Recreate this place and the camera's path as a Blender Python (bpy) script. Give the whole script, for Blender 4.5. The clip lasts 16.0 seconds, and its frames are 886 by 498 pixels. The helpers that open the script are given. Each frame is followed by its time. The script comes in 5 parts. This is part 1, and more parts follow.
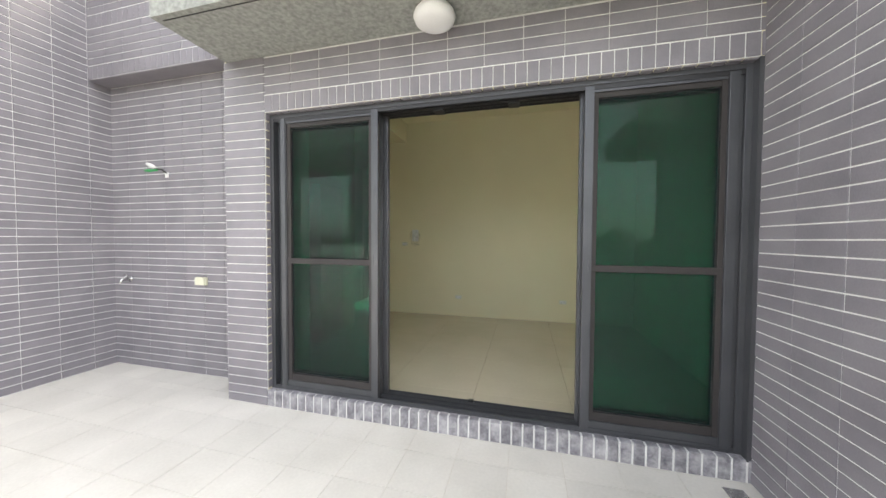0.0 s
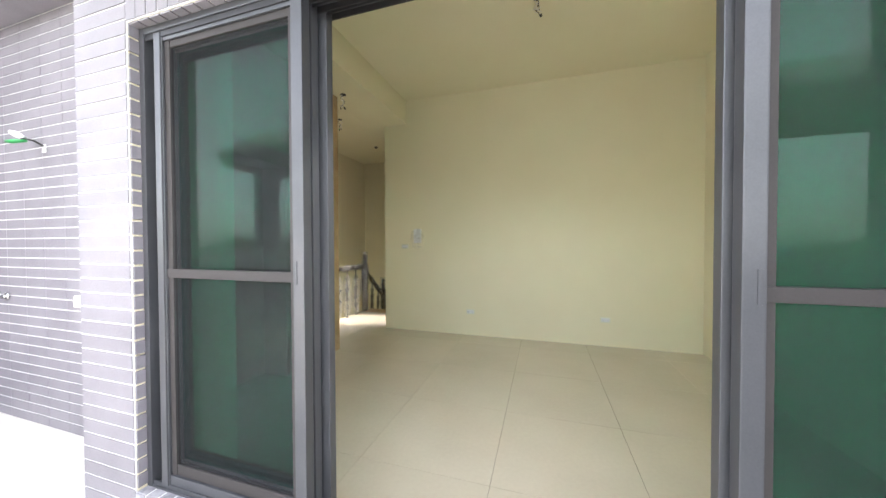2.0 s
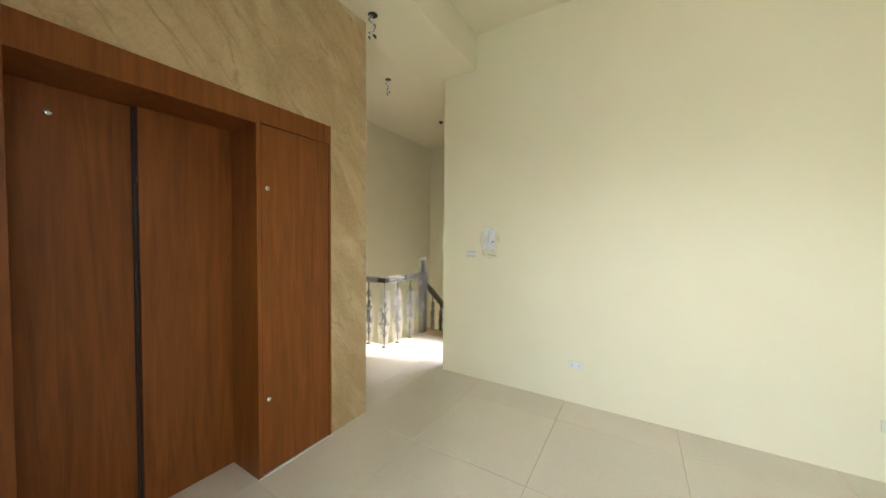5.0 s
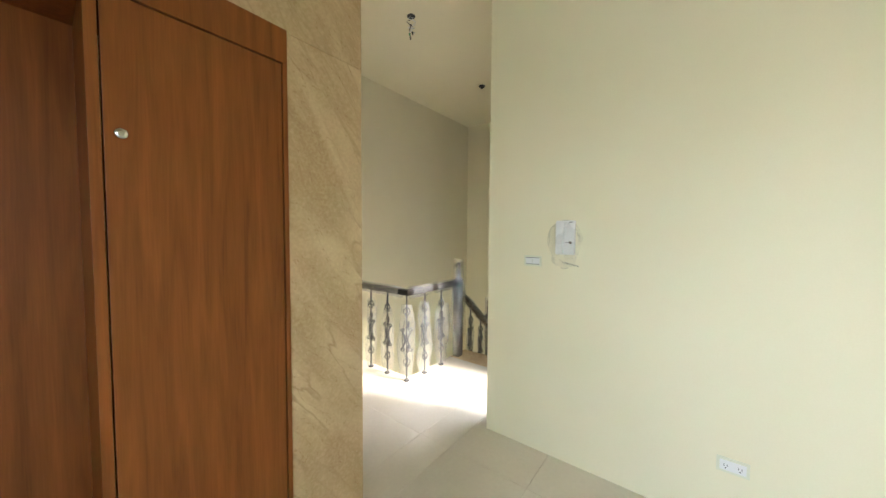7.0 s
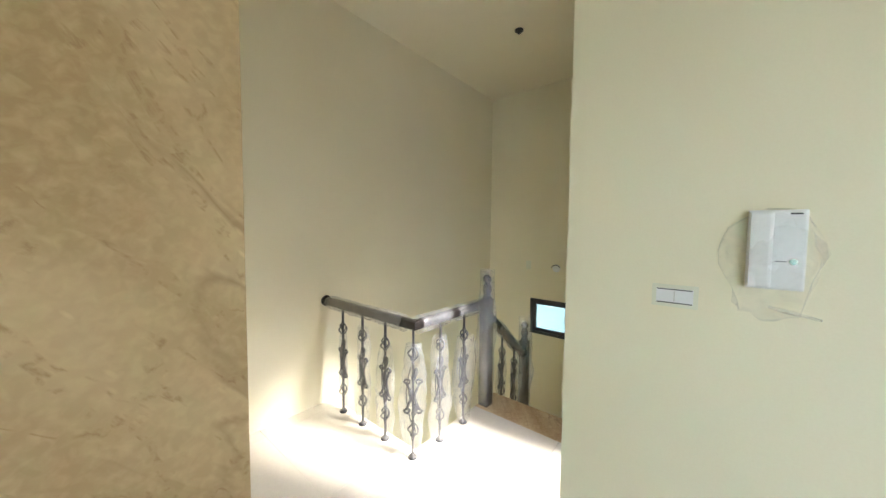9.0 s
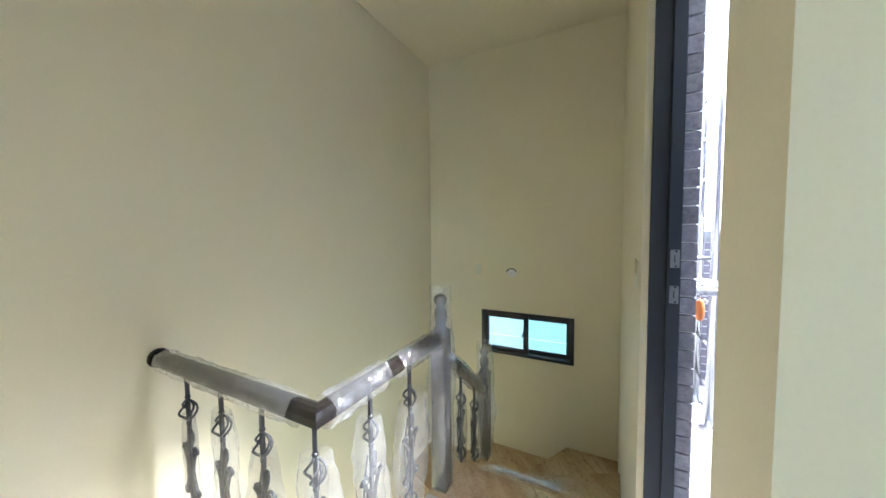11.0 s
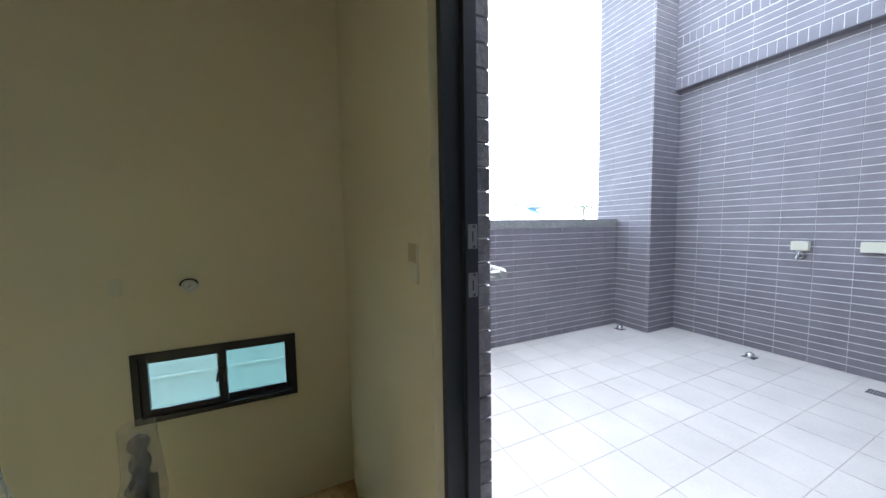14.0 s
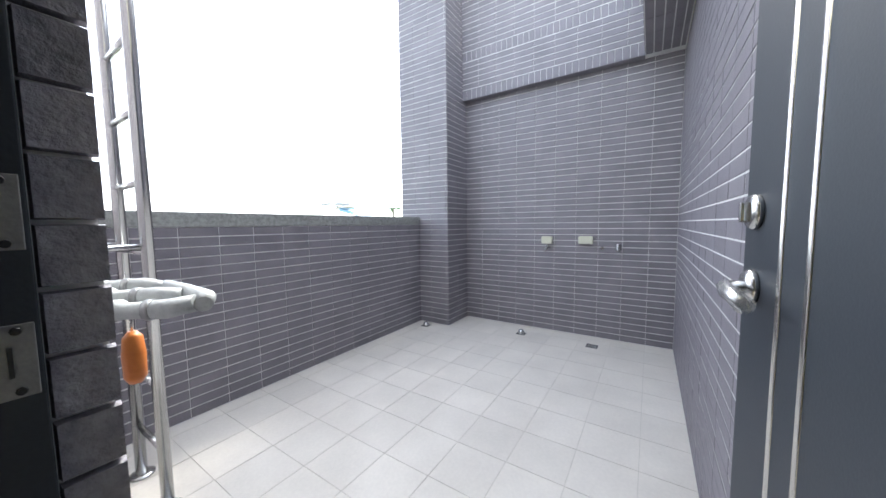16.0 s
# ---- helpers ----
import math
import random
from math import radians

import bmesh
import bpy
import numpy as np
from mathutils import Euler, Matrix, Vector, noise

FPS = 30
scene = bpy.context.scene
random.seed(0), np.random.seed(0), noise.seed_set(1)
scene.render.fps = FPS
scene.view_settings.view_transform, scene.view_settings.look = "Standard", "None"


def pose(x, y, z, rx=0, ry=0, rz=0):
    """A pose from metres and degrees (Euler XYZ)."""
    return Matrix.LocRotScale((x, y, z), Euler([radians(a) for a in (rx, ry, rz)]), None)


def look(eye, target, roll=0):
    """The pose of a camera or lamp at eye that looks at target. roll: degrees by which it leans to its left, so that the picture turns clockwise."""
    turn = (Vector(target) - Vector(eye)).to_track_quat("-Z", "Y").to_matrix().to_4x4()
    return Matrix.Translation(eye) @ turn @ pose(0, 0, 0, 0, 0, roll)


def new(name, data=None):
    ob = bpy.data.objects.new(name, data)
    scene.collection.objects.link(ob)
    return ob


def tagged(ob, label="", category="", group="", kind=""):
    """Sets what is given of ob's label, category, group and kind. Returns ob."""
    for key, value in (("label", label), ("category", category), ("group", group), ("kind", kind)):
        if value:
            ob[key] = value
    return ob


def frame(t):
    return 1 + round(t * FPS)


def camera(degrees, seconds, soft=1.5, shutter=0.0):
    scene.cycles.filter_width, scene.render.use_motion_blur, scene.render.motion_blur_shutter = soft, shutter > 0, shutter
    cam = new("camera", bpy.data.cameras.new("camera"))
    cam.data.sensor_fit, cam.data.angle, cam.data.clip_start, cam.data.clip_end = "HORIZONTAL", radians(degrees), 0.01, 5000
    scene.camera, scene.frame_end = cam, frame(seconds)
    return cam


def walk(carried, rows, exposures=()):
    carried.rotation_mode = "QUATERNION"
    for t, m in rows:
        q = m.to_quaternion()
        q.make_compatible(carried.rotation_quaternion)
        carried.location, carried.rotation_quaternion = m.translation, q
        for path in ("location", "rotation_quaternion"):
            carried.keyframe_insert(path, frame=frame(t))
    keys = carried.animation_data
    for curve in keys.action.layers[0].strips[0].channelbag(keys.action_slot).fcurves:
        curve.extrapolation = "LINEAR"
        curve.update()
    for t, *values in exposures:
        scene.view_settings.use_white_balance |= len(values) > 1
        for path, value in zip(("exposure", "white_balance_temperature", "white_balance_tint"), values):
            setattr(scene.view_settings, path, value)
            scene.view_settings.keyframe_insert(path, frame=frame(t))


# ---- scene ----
cam = camera(108.7, 16.0)
EXPOSURES = [(0, 2.4, 6900, 10), (0.5, 2.65, 6900, 10), (1.5, 3.15, 6700, 11), (2.5, 3.58, 6500, 13), (3.5, 3.68, 6450, 14), (4.2, 3.85, 6400, 15), (7, 4.14, 6100, 14), (8.7, 4.16, 5850, 14), (10.8, 4.25, 5300, 13), (12, 4.0, 5200, 11), (13, 3.4, 5350, 10), (14, 3.05, 5600, 9), (15, 3.0, 5850, 9), (16, 2.55, 6000, 9)]
PATH = [
    (0, (2.562, -2.047, 1.353), (2.065, -0.111, 1.294), 0.3),
    (0.5, (2.54, -1.784, 1.348), (2.028, 0.149, 1.292), 0.3),
    (1, (2.487, -1.507, 1.357), (1.955, 0.42, 1.299), 0.2),
    (1.5, (2.459, -1.242, 1.333), (1.903, 0.679, 1.289), -0.2),
    (2, (2.421, -0.983, 1.316), (1.822, 0.925, 1.28), -0.2),
    (2.5, (2.43, -0.671, 1.32), (1.701, 1.191, 1.29), 0.1),
    (3, (2.339, -0.419, 1.362), (1.562, 1.423, 1.314), -0.1),
    (3.5, (2.257, -0.153, 1.381), (1.384, 1.646, 1.325), 0.1),
    (4, (2.126, 0.077, 1.391), (1.192, 1.845, 1.338), 0.2),
    (4.2, (2.071, 0.165, 1.397), (1.129, 1.928, 1.345), 0.2),
    (6.3, (1.467, 1.127, 1.436), (0.265, 2.724, 1.35), 0.6),
    (6.5, (1.39, 1.21, 1.439), (0.188, 2.806, 1.349), 0.5),
    (7, (1.238, 1.439, 1.438), (0.012, 3.016, 1.348), 0.4),
    (7.5, (1.051, 1.641, 1.435), (-0.193, 3.205, 1.341), 0.6),
    (8, (0.853, 1.852, 1.451), (-0.41, 3.399, 1.351), 0.6),
    (8.5, (0.681, 2.062, 1.463), (-0.602, 3.592, 1.357), 0.5),
    (8.7, (0.607, 2.132, 1.464), (-0.679, 3.66, 1.357), 0.6),
    (10.8, (-0.055, 2.896, 1.459), (-1.041, 4.632, 1.346), -0.6),
    (11, (-0.096, 2.961, 1.457), (-1.011, 4.735, 1.345), -0.6),
    (11.5, (-0.19, 3.092, 1.461), (-0.886, 4.963, 1.344), -1.0),
    (12, (-0.277, 3.2, 1.462), (-0.734, 5.143, 1.342), -1.0),
    (12.5, (-0.329, 3.324, 1.451), (-0.485, 5.314, 1.33), -0.9),
    (13, (-0.381, 3.438, 1.437), (-0.178, 5.424, 1.309), -1.1),
    (13.5, (-0.373, 3.544, 1.397), (0.161, 5.467, 1.265), -1.1),
    (14, (-0.307, 3.641, 1.374), (0.518, 5.458, 1.233), -1.0),
    (14.5, (-0.202, 3.718, 1.36), (0.909, 5.375, 1.219), -1.2),
    (15, (-0.089, 3.778, 1.338), (1.275, 5.233, 1.189), -1.0),
    (15.5, (0.012, 3.853, 1.332), (1.566, 5.104, 1.18), -0.8),
    (16, (0.111, 3.929, 1.329), (1.781, 5.017, 1.178), -0.7),
]
walk(cam, [(t, look(eye, target, roll)) for t, eye, target, roll in PATH], EXPOSURES)

# ---- world, sun, exposure ----
world = bpy.data.worlds.new("world")
scene.world = world
world.use_nodes = True
wn = world.node_tree
wn.nodes.clear()
sky = wn.nodes.new("ShaderNodeTexSky")
sky.sky_type, sky.sun_disc = "NISHITA", False
sky.sun_elevation, sky.sun_rotation = radians(46.7), radians(74)
sky.air_density, sky.dust_density, sky.ozone_density = 1.0, 1.6, 1.0
bg = wn.nodes.new("ShaderNodeBackground")
bg.inputs["Strength"].default_value = 0.15
wout = wn.nodes.new("ShaderNodeOutputWorld")
pale = wn.nodes.new("ShaderNodeHueSaturation")
pale.inputs["Saturation"].default_value = 0.3
wn.links.new(sky.outputs[0], pale.inputs["Color"])
wn.links.new(pale.outputs[0], bg.inputs[0])
wn.links.new(bg.outputs[0], wout.inputs[0])
sun_data = bpy.data.lights.new("sun", "SUN")
sun_data.energy, sun_data.angle, sun_data.color = 1.5, radians(12), (1.0, 0.91, 0.77)
sun = new("sun", sun_data)
sun.matrix_world = look((7.25, 2.08, 8.0), (0, 0, 0))
# added area lamp inside the sliding door, in place of entering sky light
door_fill_data = bpy.data.lights.new("door_fill", "AREA")
door_fill_data.shape, door_fill_data.size, door_fill_data.size_y, door_fill_data.energy, door_fill_data.color = "RECTANGLE", 1.2, 0.8, 1.45, (1.0, 0.99, 0.96)
new("door_fill", door_fill_data).matrix_world = look((2.24, 0.26, 1.78), (2.0, 1.26, 1.13))


# ---- materials ----
def nodes(name):
    m = bpy.data.materials.new(name)
    m.use_nodes = True
    nt = m.node_tree
    return m, nt, nt.nodes["Principled BSDF"]


def surface(name, dark, light, rough=0.6, scale=6.0, fine=90.0, bump=0.15, metal=0.0, vary=0.0, spec=0.5, stretch=(1, 1, 1)):
    """A painted, stony or metal surface with two scales of variation; vary: piece-to-piece lightness."""
    m, nt, p = nodes(name)
    L = nt.links.new
    co = nt.nodes.new("ShaderNodeTexCoord")
    mp = nt.nodes.new("ShaderNodeMapping")
    mp.inputs["Scale"].default_value = stretch
    geo = nt.nodes.new("ShaderNodeNewGeometry")
    L(geo.outputs["Position"], mp.inputs["Vector"])
    big = nt.nodes.new("ShaderNodeTexNoise")
    big.inputs["Scale"].default_value, big.inputs["Detail"].default_value = scale, 5
    small = nt.nodes.new("ShaderNodeTexNoise")
    small.inputs["Scale"].default_value, small.inputs["Detail"].default_value = fine, 3
    L(mp.outputs[0], big.inputs["Vector"])
    L(mp.outputs[0], small.inputs["Vector"])
    add = nt.nodes.new("ShaderNodeMath")
    add.operation = "MULTIPLY_ADD"
    L(small.outputs[0], add.inputs[0])
    add.inputs[1].default_value = 0.4
    L(big.outputs[0], add.inputs[2])
    ramp = nt.nodes.new("ShaderNodeValToRGB")
    ramp.color_ramp.elements[0].position, ramp.color_ramp.elements[1].position = 0.45, 0.95
    ramp.color_ramp.elements[0].color, ramp.color_ramp.elements[1].color = (*dark, 1), (*light, 1)
    L(add.outputs[0], ramp.inputs[0])
    col = ramp.outputs[0]
    if vary:
        oi = nt.nodes.new("ShaderNodeObjectInfo")
        sm = nt.nodes.new("ShaderNodeMath")
        sm.operation = "ADD"
        L(oi.outputs["Random"], sm.inputs[0])
        L(geo.outputs["Random Per Island"], sm.inputs[1])
        fr = nt.nodes.new("ShaderNodeMath")
        fr.operation = "FRACT"
        L(sm.outputs[0], fr.inputs[0])
        mr = nt.nodes.new("ShaderNodeMapRange")
        mr.inputs["To Min"].default_value, mr.inputs["To Max"].default_value = 1 - vary, 1 + vary
        L(fr.outputs[0], mr.inputs[0])
        hsv = nt.nodes.new("ShaderNodeHueSaturation")
        L(mr.outputs[0], hsv.inputs["Value"])
        L(col, hsv.inputs["Color"])
        col = hsv.outputs[0]
    L(col, p.inputs["Base Color"])
    rr = nt.nodes.new("ShaderNodeMapRange")
    rr.inputs["To Min"].default_value, rr.inputs["To Max"].default_value = max(0.02, rough * 0.8), min(1, rough * 1.2)
    L(big.outputs[0], rr.inputs[0])
    L(rr.outputs[0], p.inputs["Roughness"])
    p.inputs["Metallic"].default_value = metal
    p.inputs["Specular IOR Level"].default_value = spec
    if bump:
        b = nt.nodes.new("ShaderNodeBump")
        b.inputs["Strength"].default_value, b.inputs["Distance"].default_value = bump, 0.004
        L(small.outputs[0], b.inputs["Height"])
        L(b.outputs[0], p.inputs["Normal"])
    return m


def wood(name, dark, light, rough=0.35):
    m, nt, p = nodes(name)
    L = nt.links.new
    geo = nt.nodes.new("ShaderNodeNewGeometry")
    mp = nt.nodes.new("ShaderNodeMapping")
    mp.inputs["Scale"].default_value = (14, 14, 0.9)
    L(geo.outputs["Position"], mp.inputs["Vector"])
    n = nt.nodes.new("ShaderNodeTexNoise")
    n.inputs["Scale"].default_value, n.inputs["Detail"].default_value, n.inputs["Distortion"].default_value = 1.6, 6, 1.2
    L(mp.outputs[0], n.inputs["Vector"])
    mp2 = nt.nodes.new("ShaderNodeMapping")
    mp2.inputs["Scale"].default_value = (160, 160, 5)
    L(geo.outputs["Position"], mp2.inputs["Vector"])
    n2 = nt.nodes.new("ShaderNodeTexNoise")
    n2.inputs["Scale"].default_value, n2.inputs["Detail"].default_value = 1.5, 2
    L(mp2.outputs[0], n2.inputs["Vector"])
    add = nt.nodes.new("ShaderNodeMath")
    add.operation = "MULTIPLY_ADD"
    L(n2.outputs[0], add.inputs[0])
    add.inputs[1].default_value = 0.35
    L(n.outputs[0], add.inputs[2])
    ramp = nt.nodes.new("ShaderNodeValToRGB")
    ramp.color_ramp.elements[0].position, ramp.color_ramp.elements[1].position = 0.38, 0.92
    ramp.color_ramp.elements[0].color, ramp.color_ramp.elements[1].color = (*dark, 1), (*light, 1)
    L(add.outputs[0], ramp.inputs[0])
    L(ramp.outputs[0], p.inputs["Base Color"])
    p.inputs["Roughness"].default_value = rough
    p.inputs["Specular IOR Level"].default_value = 0.25
    b = nt.nodes.new("ShaderNodeBump")
    b.inputs["Strength"].default_value, b.inputs["Distance"].default_value = 0.15, 0.002
    L(n2.outputs[0], b.inputs["Height"])
    L(b.outputs[0], p.inputs["Normal"])
    return m


def thin_lines(nt, vector, scale, detail, width, bend):
    """Thin wandering lines, 1 on the line and 0 beside it."""
    L = nt.links.new
    n = nt.nodes.new("ShaderNodeTexNoise")
    n.inputs["Scale"].default_value, n.inputs["Detail"].default_value, n.inputs["Distortion"].default_value = scale, detail, bend
    L(vector, n.inputs["Vector"])
    off = nt.nodes.new("ShaderNodeMath")
    off.operation = "SUBTRACT"
    off.inputs[1].default_value = 0.5
    L(n.outputs[0], off.inputs[0])
    ab = nt.nodes.new("ShaderNodeMath")
    ab.operation = "ABSOLUTE"
    L(off.outputs[0], ab.inputs[0])
    mr = nt.nodes.new("ShaderNodeMapRange")
    mr.inputs["From Min"].default_value, mr.inputs["From Max"].default_value = 0.0, width
    mr.inputs["To Min"].default_value, mr.inputs["To Max"].default_value = 1.0, 0.0
    L(ab.outputs[0], mr.inputs[0])
    return mr.outputs[0]


def marble(name, base, pale, vein, rough=0.18, turn=(0.8, 0.0, 0.0), scale=2.6, stretch=(1, 0.45, 1.7)):
    m, nt, p = nodes(name)
    L = nt.links.new
    geo = nt.nodes.new("ShaderNodeNewGeometry")
    mp = nt.nodes.new("ShaderNodeMapping")
    mp0 = nt.nodes.new("ShaderNodeMapping")
    mp0.inputs["Rotation"].default_value, mp.inputs["Scale"].default_value = turn, stretch
    shift = nt.nodes.new("ShaderNodeVectorMath")
    shift.operation = "MULTIPLY_ADD"
    which = nt.nodes.new("ShaderNodeObjectInfo")
    L(which.outputs["Random"], shift.inputs[0])
    shift.inputs[1].default_value = (3.0, 7.0, 5.0)
    L(geo.outputs["Position"], shift.inputs[2])
    L(shift.outputs[0], mp0.inputs["Vector"])
    L(mp0.outputs[0], mp.inputs["Vector"])
    cloud = nt.nodes.new("ShaderNodeTexNoise")
    cloud.inputs["Scale"].default_value, cloud.inputs["Detail"].default_value, cloud.inputs["Distortion"].default_value = scale, 9, 0.9
    L(mp.outputs[0], cloud.inputs["Vector"])
    wave = nt.nodes.new("ShaderNodeTexNoise")
    wave.noise_type = "RIDGED_MULTIFRACTAL"
    wave.inputs["Scale"].default_value, wave.inputs["Detail"].default_value, wave.inputs["Distortion"].default_value = scale * 1.3, 6, 0.5
    L(mp.outputs[0], wave.inputs["Vector"])
    r1 = nt.nodes.new("ShaderNodeValToRGB")
    r1.color_ramp.elements[0].position, r1.color_ramp.elements[1].position = 0.33, 0.68
    r1.color_ramp.elements[0].color, r1.color_ramp.elements[1].color = (*base, 1), (*pale, 1)
    L(cloud.outputs[0], r1.inputs[0])
    r2 = nt.nodes.new("ShaderNodeMapRange")
    r2.inputs["From Min"].default_value, r2.inputs["From Max"].default_value = 0.8, 1.7
    r2.inputs["To Max"].default_value = 0.25
    L(wave.outputs[0], r2.inputs[0])
    speck = nt.nodes.new("ShaderNodeTexNoise")
    speck.inputs["Scale"].default_value, speck.inputs["Detail"].default_value, speck.inputs["Distortion"].default_value = scale * 20, 6, 0.4
    L(mp0.outputs[0], speck.inputs["Vector"])
    r3 = nt.nodes.new("ShaderNodeMapRange")
    r3.inputs["From Min"].default_value, r3.inputs["From Max"].default_value, r3.inputs["To Max"].default_value = 0.40, 0.72, 0.34
    L(speck.outputs[0], r3.inputs[0])
    mot = nt.nodes.new("ShaderNodeMix")
    mot.data_type = "RGBA"
    L(r3.outputs[0], mot.inputs[0])
    L(r1.outputs[0], mot.inputs[6])
    mot.inputs[7].default_value = (*[min(1, c * 1.22) for c in pale], 1)
    mix = nt.nodes.new("ShaderNodeMix")
    mix.data_type = "RGBA"
    L(r2.outputs[0], mix.inputs[0])
    L(mot.outputs[2], mix.inputs[6])
    mix.inputs[7].default_value = (*vein, 1)
    mp2 = nt.nodes.new("ShaderNodeMapping")
    mp2.inputs["Scale"].default_value = (1, stretch[1] * 0.5, 1) if stretch[1] < 1 else stretch
    L(mp0.outputs[0], mp2.inputs["Vector"])
    line = thin_lines(nt, mp2.outputs[0], scale * 1.5, 5, 0.016, 0.2)
    part_line = nt.nodes.new("ShaderNodeMath")
    part_line.operation = "MULTIPLY"
    L(line, part_line.inputs[0])
    gaps = nt.nodes.new("ShaderNodeMapRange")
    gaps.inputs["From Min"].default_value, gaps.inputs["From Max"].default_value = 0.38, 0.62
    gaps.inputs["To Max"].default_value = 0.5
    L(cloud.outputs[0], gaps.inputs[0])
    L(gaps.outputs[0], part_line.inputs[1])
    veined = nt.nodes.new("ShaderNodeMix")
    veined.data_type = "RGBA"
    L(part_line.outputs[0], veined.inputs[0])
    L(mix.outputs[2], veined.inputs[6])
    veined.inputs[7].default_value = (*[c * 0.8 for c in vein], 1)
    fine_map = nt.nodes.new("ShaderNodeMapping")
    fine_map.inputs["Scale"].default_value = (1, 0.32, 1)
    L(mp0.outputs[0], fine_map.inputs["Vector"])
    hair = thin_lines(nt, fine_map.outputs[0], scale * 3.6, 6, 0.022, 0.5)
    patchy = nt.nodes.new("ShaderNodeMapRange")
    patchy.inputs["From Min"].default_value, patchy.inputs["From Max"].default_value, patchy.inputs["To Max"].default_value = 0.46, 0.60, 0.55
    L(speck.outputs[0], patchy.inputs[0])
    broken = nt.nodes.new("ShaderNodeMath")
    broken.operation = "MULTIPLY"
    L(hair, broken.inputs[0])
    L(patchy.outputs[0], broken.inputs[1])
    haired = nt.nodes.new("ShaderNodeMix")
    haired.data_type = "RGBA"
    L(broken.outputs[0], haired.inputs[0])
    L(veined.outputs[2], haired.inputs[6])
    haired.inputs[7].default_value = (*vein, 1)
    cells = nt.nodes.new("ShaderNodeTexVoronoi")
    cells.inputs["Scale"].default_value = scale * 17
    L(fine_map.outputs[0], cells.inputs["Vector"])
    fleck = nt.nodes.new("ShaderNodeMapRange")
    fleck.inputs["From Min"].default_value, fleck.inputs["From Max"].default_value = 0.20, 0.08
    L(cells.outputs["Distance"], fleck.inputs[0])
    few = nt.nodes.new("ShaderNodeMapRange")
    few.inputs["From Min"].default_value, few.inputs["From Max"].default_value, few.inputs["To Max"].default_value = 0.52, 0.66, 0.55
    L(cloud.outputs[0], few.inputs[0])
    flecks = nt.nodes.new("ShaderNodeMath")
    flecks.operation = "MULTIPLY"
    L(fleck.outputs[0], flecks.inputs[0])
    L(few.outputs[0], flecks.inputs[1])
    flecked = nt.nodes.new("ShaderNodeMix")
    flecked.data_type = "RGBA"
    L(flecks.outputs[0], flecked.inputs[0])
    L(haired.outputs[2], flecked.inputs[6])
    flecked.inputs[7].default_value = (*[min(1, c * 1.45) for c in pale], 1)
    L(flecked.outputs[2], p.inputs["Base Color"])
    p.inputs["Roughness"].default_value = rough
    return m


def glassy(name, colour, rough=0.0, mixing=1.0, ior=1.45):
    m, nt, p = nodes(name)
    p.inputs["Base Color"].default_value = (*colour, 1)
    p.inputs["Roughness"].default_value = rough
    p.inputs["Transmission Weight"].default_value = mixing
    p.inputs["IOR"].default_value = ior
    return m


def sheen(nt, least, scale=1.0):
    """The share of light that a clear sheet throws back, alike on both of its sides."""
    lw = nt.nodes.new("ShaderNodeLayerWeight")
    lw.inputs["Blend"].default_value = 0.5
    power, mad = nt.nodes.new("ShaderNodeMath"), nt.nodes.new("ShaderNodeMath")
    power.operation, mad.operation = "POWER", "MULTIPLY_ADD"
    power.inputs[1].default_value = 5.0
    mad.inputs[1].default_value, mad.inputs[2].default_value = (1 - least) * scale, least * scale
    nt.links.new(lw.outputs["Facing"], power.inputs[0])
    nt.links.new(power.outputs[0], mad.inputs[0])
    return mad.outputs[0], lw


